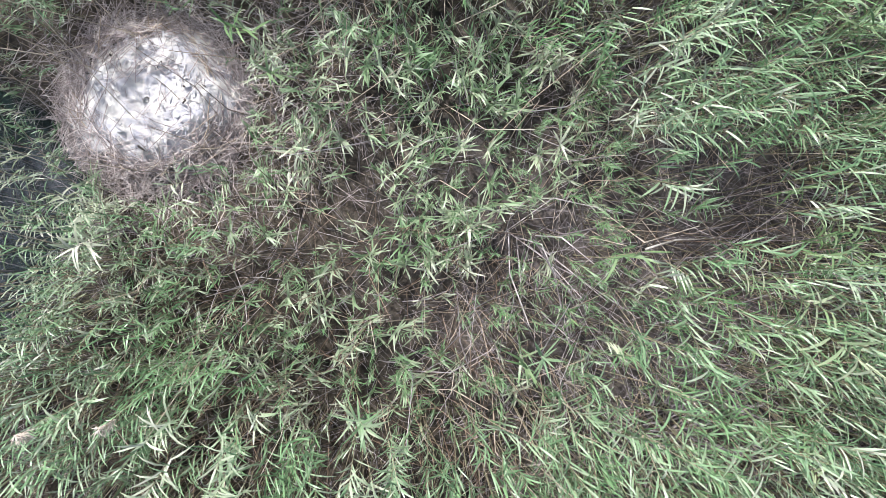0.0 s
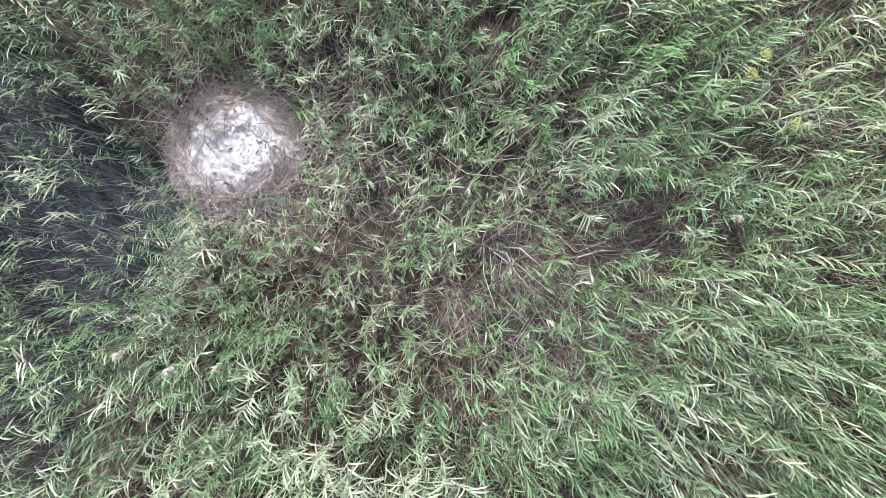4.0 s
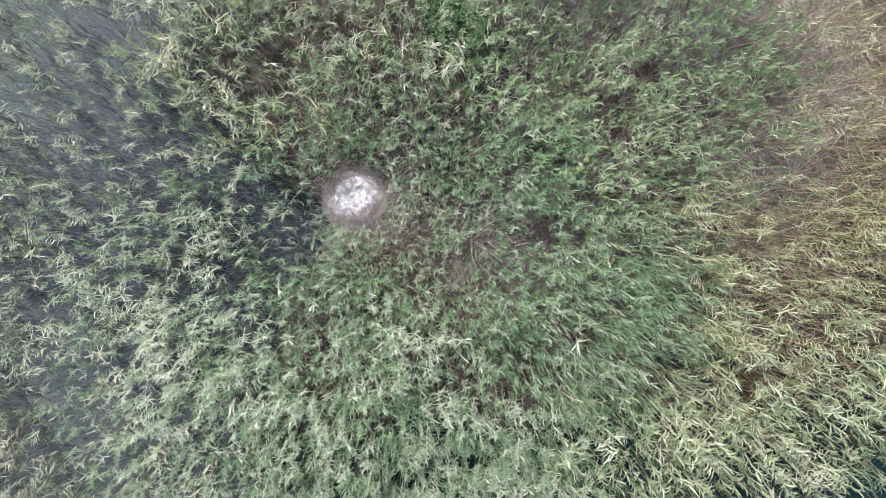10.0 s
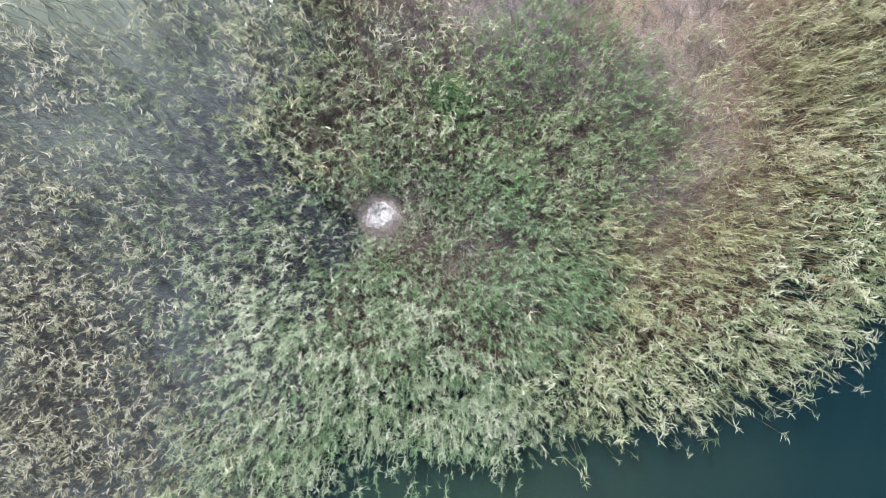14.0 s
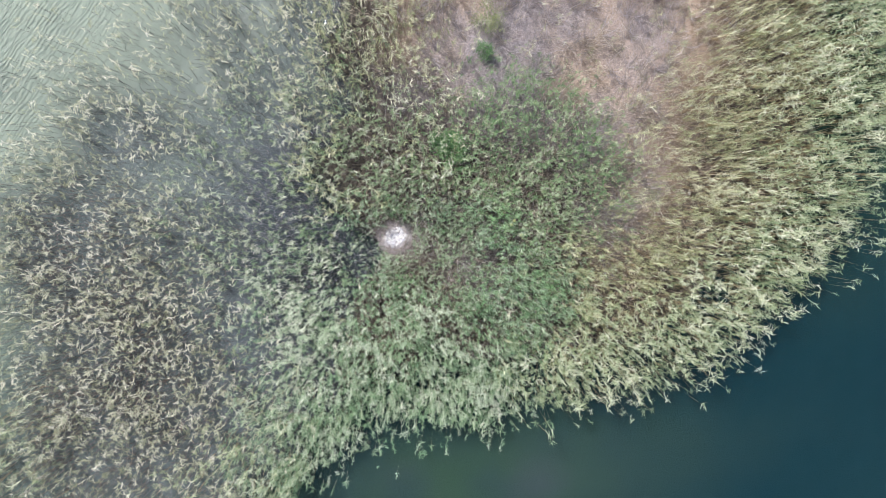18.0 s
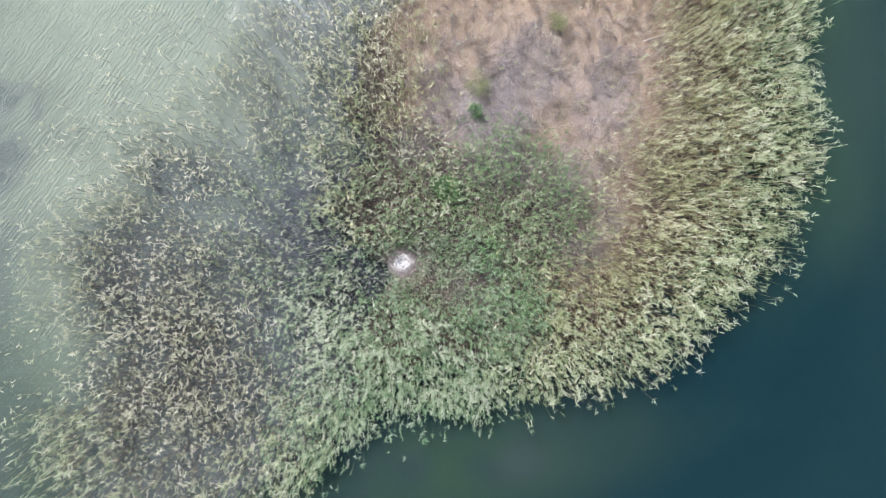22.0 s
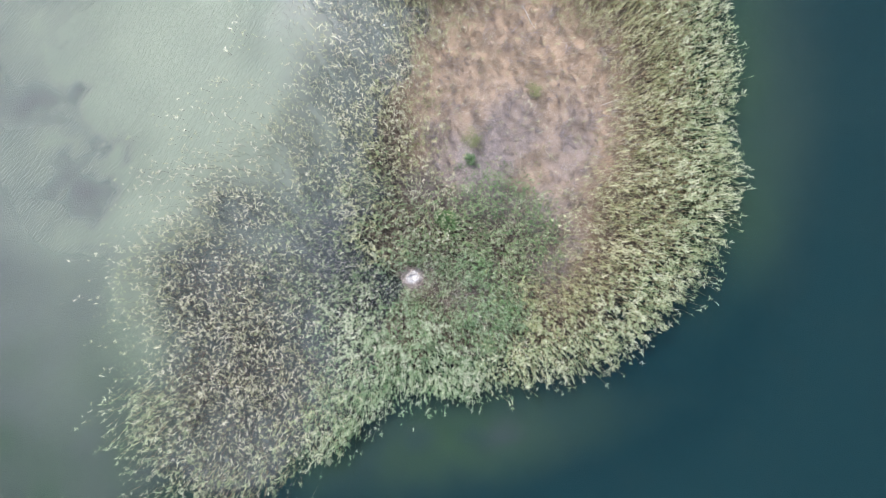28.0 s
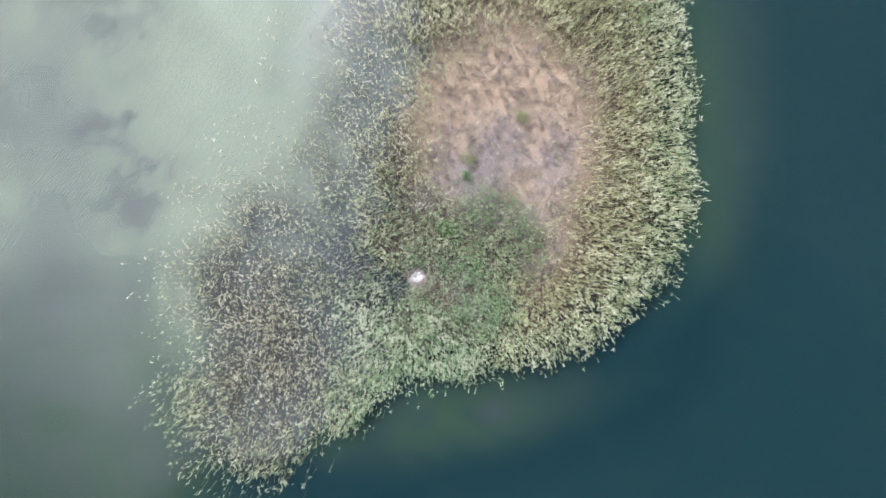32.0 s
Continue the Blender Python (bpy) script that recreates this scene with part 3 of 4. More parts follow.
def zones(x, y):
    """Plants a square metre of each kind of reed."""
    d = inland(x, y)
    fringe = step(x, 10.0, 18.0)
    inside = step(d, -0.6 - 0.9 * fringe, 0.5 + 0.5 * fringe) + 0.08 * step(d, -2.6, -0.4) + 0.2 * step(d, -5.5, -1.0) * step(-x, 8.0, 14.0)
    thin = clear_of_nest(x, y) * bare(x, y) * (0.72 + 0.6 * step(wander(x, y, 1.3, 30), 0.28, 0.72))
    c, g, w = core(x, y, 0.42), green_patch(x, y), flooded(x, y)
    near = np.maximum(ellipse(x, y, 2.2, -0.5, 6.8, 4.5, 0.35), 0.9 * ellipse(x, y, 7.0, -3.0, 3.4, 3.0, 0.4)) * (1 - 0.85 * step(-y, 2.5, 4.2) * (1 - step(x, 2.2, 3.8))) * (1 - 0.7 * step(y, 1.4, 2.8) * (1 - step(x, 3.5, 5.5)))
    south = step(-y, -1.0, 3.5) * (1 - step(x, 4.5, 10.0)) * step(x, -11, -5)
    rim = step(-y, 7.0, 12.0) * (1 - step(d, 2.5, 6.0)) * step(-x, 3, 7)
    patch = g * (1 - ellipse(x, y, 3.6, 0.2, 3.2, 2.2, 0.4))
    deep = 30.0 * patch * (1 - w)
    green = 38.0 * near * (1 - 0.65 * ellipse(x, y, 1.8, -0.4, 1.7, 1.8, 0.5)) * (1 + 0.45 * step(x, 3.6, 5.0)) * (1 - patch) * (1 - 0.85 * w)
    blue = (37.0 - 10.0 * ellipse(x, y, 1.0, -3.0, 4.5, 2.0, 0.4)) * (0.7 + 0.6 * step(wander(x, y, 0.9, 37), 0.3, 0.62)) * south * (1 - near) * (1 - 0.15 * w) * (1.45 - 0.45 * step(d, 0.5, 4.0))
    ring = (24.0 * (1 - c) + 2.6 * c) * (1 - g) * (1 - w) * (1 - near) * (1 - south)
    band = step(-x + 4.0 * (wander(x, y, 3.0, 35) - 0.5), -1.6 - 6.0 * step(y, 16.0, 25.0), 1.6) * step(y, 1.0, 3.0) * (1 - w) * (1 - 0.35 * step(y, 12.0, 20.0))
    band = np.maximum(band, ellipse(x + 2.0 * (wander(x, y, 2.0, 61) - 0.5), y, 1.2, 5.2, 3.6, 4.6, 0.35) * (1 - w) * (1 - 0.6 * g))
    ring = ring * (1 - band) - 2.0 * c * (1 - g) * (1 - w) * (1 - band)
    ring = ring * (1 - 0.25 * ellipse(x, y, 14.5, 0.5, 3.5, 6.5, 0.5))
    outer = 1 - step(d + 3.0 * (wander(x, y, 2.0, 59) - 0.5), 1.5, 8.0)
    shore, ring = 1.12 * ring * outer + 7.0 * rim * w, 1.2 * ring * (1 - outer)
    west = step(d, 0.5, 8.0)
    patchy = 0.5 + 0.5 * step(wander(x, y, 2.4, 33), 0.25, 0.5)
    stand_of = 4.0 + 9.0 * west + 4.0 * ellipse(x, y, -17, -7, 9, 11, 0.5) + 4.0 * ellipse(x, y, -19, 1, 8, 6, 0.5) + 8.0 * ellipse(x, y, -3.0, 3.5, 4.0, 6.5, 0.5) + 3.0 * ellipse(x, y, -5.0, 13.0, 7.0, 10.0, 0.6) - 5.0 * step(y, 9.0, 20.0)
    wet = w * (1 - south * 0.7) * (1 - 0.2 * rim) * (1 - 0.15 * near) * stand_of * patchy + (19.0 * band * (1 - near) + 0.4 * c * (1 - w)) * (1 - south)
    strays = (2.1 * ellipse(x, y, -13.5, 18.0, 12.0, 14.0, 0.6) + 1.6 * ellipse(x, y, -16.5, 9.5, 8.0, 7.0, 0.7) + 1.2 * ellipse(x, y, -25.0, -1.0, 4.0, 8.0, 0.5)) * step(-d, -2.0, 1.0) * step(wander(x, y, 2.0, 34), 0.35, 0.65)
    wet = wet + strays / np.maximum(inside * thin, 0.05)
    sprout = 60.0 * ellipse(x, y, 1.3, -0.1, 3.0, 3.0, 0.4) * (0.45 + 0.55 * step(wander(x, y, 0.7, 36), 0.25, 0.6)) * (1 - 0.7 * w) / np.maximum(bare(x, y), 0.5)
    by_nest = ellipse(x, y, -4.0, 2.0, 8.5, 8.0, 0.5)
    fen, wet = wet * by_nest, wet * (1 - by_nest)
    return {k: np.maximum(v, 0) * inside * thin for k, v in (("deep", deep), ("fen", fen), ("sprout", sprout), ("green", green), ("blue", blue), ("ring", ring), ("shore", shore), ("wet", wet))}


def forms(count, tall, leaves, length, width, spread, low=0.5, droop=0.0, stations=4, thick=1.0):
    return [reed_form(tall * rng.uniform(0.85, 1.1), leaves + int(rng.integers(-1, 2)), length, width, spread, low, droop, stations, thick) for _ in range(count)]


def stand(name, kind, form_set, size_lo, size_hi, wild, outward, stem_mat, leaf_mat, label, cell=0.5, pull=0.45, box=(-34, -26, 33, 36)):
    x, y = scatter(box, lambda a, b: zones(a, b)[kind], 60.0)
    cx, cy, shade = clump_of(x, y, cell)
    fan = np.stack([x - cx, y - cy], 1) / cell * 0.22
    x, y = x + pull * (cx - x), y + pull * (cy - y)
    if kind == "green":  # the nearest ones are built singly further down
        close = np.argsort(np.hypot(x - 2.9, y + 1.2))[:300]
        SINGLES.extend(zip(x[close].tolist(), y[close].tolist()))
        x, y, shade, fan = np.delete(x, close), np.delete(y, close), np.delete(shade, close), np.delete(fan, close, 0)
    size = rng.uniform(size_lo, size_hi, len(x)) * (0.85 + 0.3 * wander(x, y, 4.0, 40))
    size *= 0.82 + 0.36 * shade
    if kind == "green":  # short round the nest, tall towards the east
        size *= 0.72 + 0.28 * step(np.hypot(x - 0.8, y + 0.3), 1.0, 3.4) + 0.12 * step(x, 3.5, 6.5)
    return grow(name, form_set, x, y, size, lean_of(x, y, wild, outward) + fan, shade, stem_mat, leaf_mat, label)


stand("reed_stand", "green", forms(16, 1.7, 12, 0.25, 0.013, 0.76, 0.55, -6), 0.7, 1.15, 0.1, 0.0, STEM_LIVE, LEAF_GREEN, "mid-green reeds with drooping leaves on brown mud beside the nest", 0.36, 0.3)
stand("reed_stand", "deep", forms(14, 1.6, 11, 0.27, 0.0165, 0.8, 0.68, 8, 4), 0.7, 1.1, 0.09, 0.0, STEM_LIVE, LEAF_DEEP, "dense deep-green reeds in a round patch", 0.42, 0.6)
stand("reed_stand", "blue", forms(16, 2.0, 14, 0.31, 0.0175, 0.82, 0.7, 22, 4), 0.6, 1.0, 0.07, 0.15, STEM_LIVE, LEAF_BLUE, "tall grey-green reeds in bushy tufts along the south shore", 0.45, 0.65)
stand("reed_stand", "ring", forms(14, 2.5, 10, 0.34, 0.0185, 0.88, 0.62, 2, 3, 1.8), 0.6, 1.05, 0.07, 0.1, STEM_GOLD, LEAF_YELLOW, "tall golden-green reeds with brown stems in the inner reed belt", 0.45, 0.65)
stand("reed_stand", "shore", forms(16, 2.5, 9, 0.36, 0.0245, 0.92, 0.8, 14, 3, 1.6), 0.6, 1.1, 0.07, 0.12, STEM_GOLD, LEAF_SHORE, "tall pale-green reeds leaning out over the dark water", 0.5, 0.7)
stand("reed_stand", "wet", forms(14, 2.0, 8, 0.28, 0.026, 0.9, 0.86, 18, 3, thick=1.8), 0.6, 1.05, 0.06, 0.1, STEM_DROWNED, LEAF_PALE, "sparse pale reeds standing in shallow grey water", 0.42, 0.6)
stand("reed_stand", "fen", forms(14, 1.85, 11, 0.28, 0.0175, 0.82, 0.76, 18, 4, thick=1.4), 0.65, 1.1, 0.08, 0.0, STEM_DROWNED, LEAF_FEN, "olive-green reeds in dark shallows beside the nest", 0.45, 0.6)
stand("reed_sprouts", "sprout", forms(12, 0.5, 9, 0.21, 0.0135, 0.9, 0.4, 8, 5, thick=0.6), 0.6, 1.3, 0.12, 0.0, STEM_LIVE, LEAF_BLUE, "short yellow-green reed sprouts on trampled brown mud", 0.3, 0.4)


# ---- dead stalks and litter ----
def part(name, mesh, material, parent, label="", m=None):
    """Links a mesh as one part under a thing or a part."""
    ob = new(name, mesh)
    if material and not mesh.materials:
        mesh.materials.append(material)
    ob.parent = parent
    if m is not None:
        ob.matrix_local = m
    return tagged(ob, label)


def stalks(x, y, z, length, rise, turn, thick, bend=0.06):
    """Many thin bent stalks as arrays: from their foot up at the angle rise (radians), along turn."""
    n = len(x)
    s = np.array([0.0, 0.5, 1.0])
    ahead = np.stack([np.cos(turn) * np.cos(rise), np.sin(turn) * np.cos(rise), np.sin(rise)], 1)
    side = np.stack([-np.sin(turn), np.cos(turn), np.zeros(n)], 1)
    up = np.cross(ahead, side)
    kink = rng.normal(0, bend, (n, 2)) * length[:, None]
    mid = np.array([0.0, 1.0, 0.0])
    spine = np.stack([x, y, z], 1)[:, None] + ahead[:, None] * (s[None, :, None] * length[:, None, None]) + (side * kink[:, :1] + up * kink[:, 1:])[:, None] * mid[None, :, None]
    ring = np.arange(3) * 2 * math.pi / 3
    r = (thick[:, None] * np.array([1.0, 0.9, 0.6]))[:, :, None, None]
    around = np.cos(ring)[None, None, :, None] * side[:, None, None] + np.sin(ring)[None, None, :, None] * up[:, None, None]
    verts = (spine[:, :, None] + r * around).reshape(-1, 3)
    q = np.array([(i * 3 + j, i * 3 + (j + 1) % 3, i * 3 + 3 + (j + 1) % 3, i * 3 + 3 + j) for i in range(2) for j in range(3)])
    return verts, (q[None] + np.arange(n)[:, None, None] * 9).reshape(-1, 4)


def stalk_field(name, x, y, z, length, rise, turn, thick, mat, label, category, bend=0.06):
    mesh = bpy.data.meshes.new(name)
    fill(mesh, *stalks(x, y, z, length, rise, turn, thick, bend))
    mesh.materials.append(mat)
    return tagged(new(name, mesh), label, category, kind="stuff")


def spread_stalks(name, box, density, length, rise, thick, mat, label, category, lift=0.0):
    x, y = scatter(box, density, 150.0)
    n = len(x)
    z = np.maximum(height_of(x, y), -0.3) + rng.uniform(0, 1, n) * lift
    stalk_field(name, x, y, z, rng.uniform(*length, n), np.radians(rng.uniform(*rise, n)), rng.uniform(0, 6.283, n), rng.uniform(*thick, n), mat, label, category)
    return n


land = (-6, -12, 30, 38)
spread_stalks("fine_straw_litter", (-1.5, -4.5, 7.5, 3.0), lambda x, y: 150 * step(dry(x, y), 0.1, 0.4) * step(wander(x, y, 0.6, 55), 0.3, 0.65), (0.08, 0.4), (-6, 30), (0.0015, 0.0035), STEM_GREY, "fine broken grey-brown straw strewn over the mud", "litter", 0.05)
spread_stalks("straw_mat", (-2.2, -2.2, 3.2, 2.2), lambda x, y: 230 * ellipse(x, y, 0.35, -0.1, 1.7, 1.45, 0.35) * step(np.hypot(x, y), 0.8, 0.95) * step(height_of(x, y), -0.1, 0.05) * (0.35 + 0.65 * step(wander(x, y, 0.5, 60), 0.3, 0.6)), (0.15, 0.6), (-6, 22), (0.002, 0.005), STEM_NEST, "matted tan and brown straw trodden flat round the nest", "litter", 0.1)
spread_stalks("straw_litter", (-2, -6, 9, 5), lambda x, y: (40 + 20 * step(x, 3.5, 5.0)) * step(dry(x, y), 0.1, 0.4) * step(wander(x, y, 0.9, 50), 0.3, 0.65) * bare(x, y), (0.25, 0.9), (-4, 16), (0.003, 0.006), STEM_DEAD, "brown fallen reed stalks lying criss-cross on the mud", "litter", 0.06)
spread_stalks("dead_reed_stalks", (-3, -7, 11, 6), lambda x, y: (24 + 42 * step(x, 3.0, 5.0)) * step(inland(x, y), 0, 2) * (1 - flooded(x, y)) * clear_of_nest(x, y), (0.6, 1.6), (48, 88), (0.0018, 0.0038), STEM_GREY, "grey-brown dead reed stalks standing among the green ones", "reeds")
spread_stalks("dead_reed_stalks", land, lambda x, y: (6 + 13 * core(x, y, 0.6) * step(x, 0.0, 5.0) + 16 * ellipse(x, y, 14.5, 0.5, 3.5, 6.5, 0.5)) * dry(x, y) * (1 - core(x, y, 0.15)), (0.9, 2.0), (50, 88), (0.004, 0.006), STEM_DEAD, "tan dead reed stalks standing in the outer reed belt", "reeds")
spread_stalks("flattened_reeds", land, lambda x, y: 28 * core(x, y, 0.45) * (1 - 0.8 * grey_patch(x, y)) * step(wander(x, y, 1.8, 51), 0.25, 0.6), (0.5, 1.3), (5, 60), (0.004, 0.009), STEM_DEAD, "tan broken reed straw, flattened and tangled", "dead reeds", 0.15)
spread_stalks("weathered_reeds", land, lambda x, y: 25 * np.clip(grey_patch(x, y) + 0.3 * core(x, y), 0, 1) * (1 - green_patch(x, y)) * step(wander(x, y, 1.5, 52), 0.2, 0.55), (0.6, 1.5), (15, 75), (0.004, 0.008), STEM_GREY, "weathered grey-mauve dead reeds, leaning and broken", "dead reeds", 0.1)
spread_stalks("drowned_stalks", (-30, -24, 3, 38), lambda x, y: 18.0 * (1 - 0.6 * step(y, 6.0, 14.0)) * flooded(x, y) * step(np.hypot(x, y), 1.9, 2.3) * step(inland(x, y), -0.5, 6) * (0.35 + 0.65 * step(wander(x, y, 2.4, 33), 0.25, 0.5)), (0.7, 1.9), (62, 88), (0.006, 0.010), STEM_DROWNED, "dark old reed stalks standing in the shallows", "reeds")


spread_stalks("weathered_stalks", (-9, -5, 1, 7), lambda x, y: 42 * flooded(x, y) * clear_of_nest(x, y) * ellipse(x, y, -3.2, 0.8, 5.5, 5.0, 0.5) * step(np.hypot(x, y), 1.3, 1.8), (0.7, 1.8), (72, 89), (0.004, 0.0075), STEM_PALE, "pale grey dead reed stalks standing in dark shallows beside the nest", "reeds")
spread_stalks("brown_stalks", (-26, -20, -8, 4), lambda x, y: 30 * ellipse(x, y, -17.0, -6.5, 5.5, 8.0, 0.6) * step(inland(x, y), 0.5, 4) * (0.3 + 0.7 * step(wander(x, y, 2.0, 56), 0.3, 0.55)), (0.7, 1.7), (45, 86), (0.006, 0.011), STEM_BROWN, "brown dead reed stalks crowded in the shallows of the spit", "reeds")


spread_stalks("dead_reed_stalks", (-7, -11, 7, -1.2), lambda x, y: 34 * step(inland(x, y), 0.3, 1.5) * (1 - 0.6 * flooded(x, y)) * clear_of_nest(x, y) * (0.3 + 0.7 * step(wander(x, y, 1.2, 57), 0.3, 0.6)), (0.7, 1.6), (52, 86), (0.003, 0.0055), STEM_BROWN, "red-brown dead reed stalks standing under the green tufts", "reeds")


def tussocks(name, density, each, mat, label):
    """Clumps of dead stalks, each clump fanned out and bent over one way."""
    cx, cy = scatter(land, density, 10.0)
    n = len(cx)
    way, stoop = np.repeat(rng.uniform(0, 6.283, n), each), np.repeat(rng.uniform(20, 60, n), each)
    x, y = np.repeat(cx, each) + rng.normal(0, 0.09, n * each), np.repeat(cy, each) + rng.normal(0, 0.09, n * each)
    z = np.maximum(height_of(x, y), 0.0) - 0.02
    stalk_field(name, x, y, z, rng.uniform(0.6, 1.5, n * each), np.radians(stoop + rng.normal(0, 12, n * each)), way + rng.normal(0, 0.55, n * each), rng.uniform(0.006, 0.012, n * each), mat, label, "dead reeds", 0.1)


tussocks("straw_tussocks", lambda x, y: 1.7 * core(x, y, 0.4) * (1 - 0.7 * grey_patch(x, y)) * (1 - green_patch(x, y)), 14, STEM_DEAD, "tan tussocks of dead reed bent over in clumps")
tussocks("weathered_tussocks", lambda x, y: 1.7 * np.clip(grey_patch(x, y) + 0.35 * core(x, y), 0, 1) * (1 - green_patch(x, y)), 14, STEM_GREY, "weathered grey tussocks of dead reed bent over in clumps")


# ---- single reeds beside the nest ----
def leaf_mesh(length, width, rise, fall):
    mesh = bpy.data.meshes.new("leaf")
    v, q, t = blade(length, width, rise, fall, 0.0, 7, rng.uniform(-0.35, 0.35), 0.35)
    fill(mesh, v, q, t, smooth=True)
    paint(mesh, "tint", np.full(len(v), rng.uniform(0.2, 0.8)))
    mesh.materials.append(LEAF_GREEN)
    return mesh


LEAVES = [leaf_mesh(rng.uniform(0.2, 0.3), rng.uniform(0.012, 0.018), rng.uniform(48, 76), rng.uniform(5, 58)) for _ in range(14)]


def plume_mesh():
    """A drooping silky flower head: a fan of fine branched tassels."""
    vs, qs, ts, base = [], [], [], 0
    for i in range(70):
        u = i / 70
        v, q, t = blade(rng.uniform(0.06, 0.14), 0.005, 75 - 30 * u, rng.uniform(-70, -20), rng.normal(WIND, 0.6), 4, rng.uniform(-0.8, 0.8))
        vs.append(v + [0, 0, 0.2 * u - 0.1])
        qs.append(q + base)
        ts.append(t + base)
        base += len(v)
    mesh = bpy.data.meshes.new("plume")
    fill(mesh, np.concatenate(vs), np.concatenate(qs), np.concatenate(ts))
    mesh.materials.append(PLUME)
    return mesh


PLUMES = [plume_mesh() for _ in range(3)]


def single_reed(tall, flowering=False):
    top = new("reed")
    tagged(top, "flowering reed with a pale silky plume" if flowering else "green reed with long drooping leaves on a thin stem", "reed", "reeds beside the nest")
    bow = rng.uniform(-0.07, 0.07, 2)
    axis = lambda h: np.array([bow[0] * (h / tall) ** 2 * tall, bow[1] * (h / tall) ** 2 * tall, h])
    mesh = bpy.data.meshes.new("stem")
    fill(mesh, *tube([axis(h) for h in np.linspace(-0.08, tall, 7)], np.linspace(0.0055, 0.002, 7), 5), smooth=True)
    part("stem", mesh, STEM_LIVE, top)
    for h, size, rise, fall, turn in leaf_plan(10, tall, 0.27, 0.66, 0.62, 0):
        m = Matrix.Translation(axis(h)) @ pose(0, 0, 0, 0, 0, math.degrees(turn)) @ Matrix.Scale(size / 0.26, 4)
        part("leaf", LEAVES[int(rng.integers(0, len(LEAVES)))], None, top, m=m)
    if flowering:
        part("plume", PLUMES[int(rng.integers(0, 3))], None, top, "pale silky plume", Matrix.Translation(axis(tall)))
    return top


def stand_at(x, y, lean=0.1):
    z = float(np.maximum(height_of(np.array([x]), np.array([y])), -0.5)[0])
    a, b = rng.normal(3.0, math.degrees(lean)), rng.normal(3.5, math.degrees(lean))
    return pose(x, y, z, a, b, 0) @ pose(0, 0, 0, 0, 0, rng.uniform(-55, 55))


PROTOS = [single_reed(1.25 + 0.065 * i) for i in range(10)]
for i, (x, y) in enumerate(SINGLES):
    short = math.hypot(x - 0.8, y + 0.4) < 2.2
    m = stand_at(x, y) @ Matrix.Scale(0.5 + 0.5 * float(step(math.hypot(x - 1.9, y + 0.1), 1.0, 2.8)), 4)
    if i < 10:
        PROTOS[i].matrix_basis = m
    else:
        copy_thing(PROTOS[int(rng.integers(0, 5 if short else 10))], m)
FLOWERING = [single_reed(1.7 + 0.15 * i, True) for i in range(3)]
SPOTS = [(6.7, -0.8), (0.55, -2.55), (-0.3, -3.0), (7.6, 0.3), (-1.1, -2.6), (8.1, -2.2)]
for i, (x, y) in enumerate(SPOTS):
    m = stand_at(x, y)
    if i < 3:
        FLOWERING[i].matrix_basis = m
    else:
        copy_thing(FLOWERING[i % 3], m)


# ---- yellow flowers above the reeds ----
def umbel():
    top = new("yellow_umbel")
    tagged(top, "yellow-green flower umbel on a thin stalk above the reeds", "flower", "flowers among the reeds")
    mesh = bpy.data.meshes.new("stalk")
    fill(mesh, *tube([(0, 0, h) for h in np.linspace(-0.05, 1.9, 5)], np.linspace(0.006, 0.003, 5), 5))
    part("stalk", mesh, STEM_LIVE, top)
    bm = bmesh.new()
    for i in range(110):
        r, a = (0.075 + 0.02 * math.sin(i * 1.7)) * math.sqrt(i / 110), i * 2.4
        m = Matrix.Translation((r * math.cos(a), r * math.sin(a), 1.9 + 0.04 * (1 - (r / 0.075) ** 2) + rng.uniform(-0.012, 0.012)))
        bmesh.ops.create_icosphere(bm, subdivisions=1, radius=rng.uniform(0.006, 0.01), matrix=m)
    head = bpy.data.meshes.new("flower_head")
    bm.to_mesh(head)
    tagged(part("flower_head", head, FLOWER, top, "domed yellow flower head"), kind="stuff")
    return top


first = umbel()
for i, (x, y) in enumerate([(6.75, 1.1), (7.05, 0.15), (6.5, 0.7)]):
    m = stand_at(x, y, 0.03)
    if i == 0:
        first.matrix_basis = m
    else:
        copy_thing(first, m)


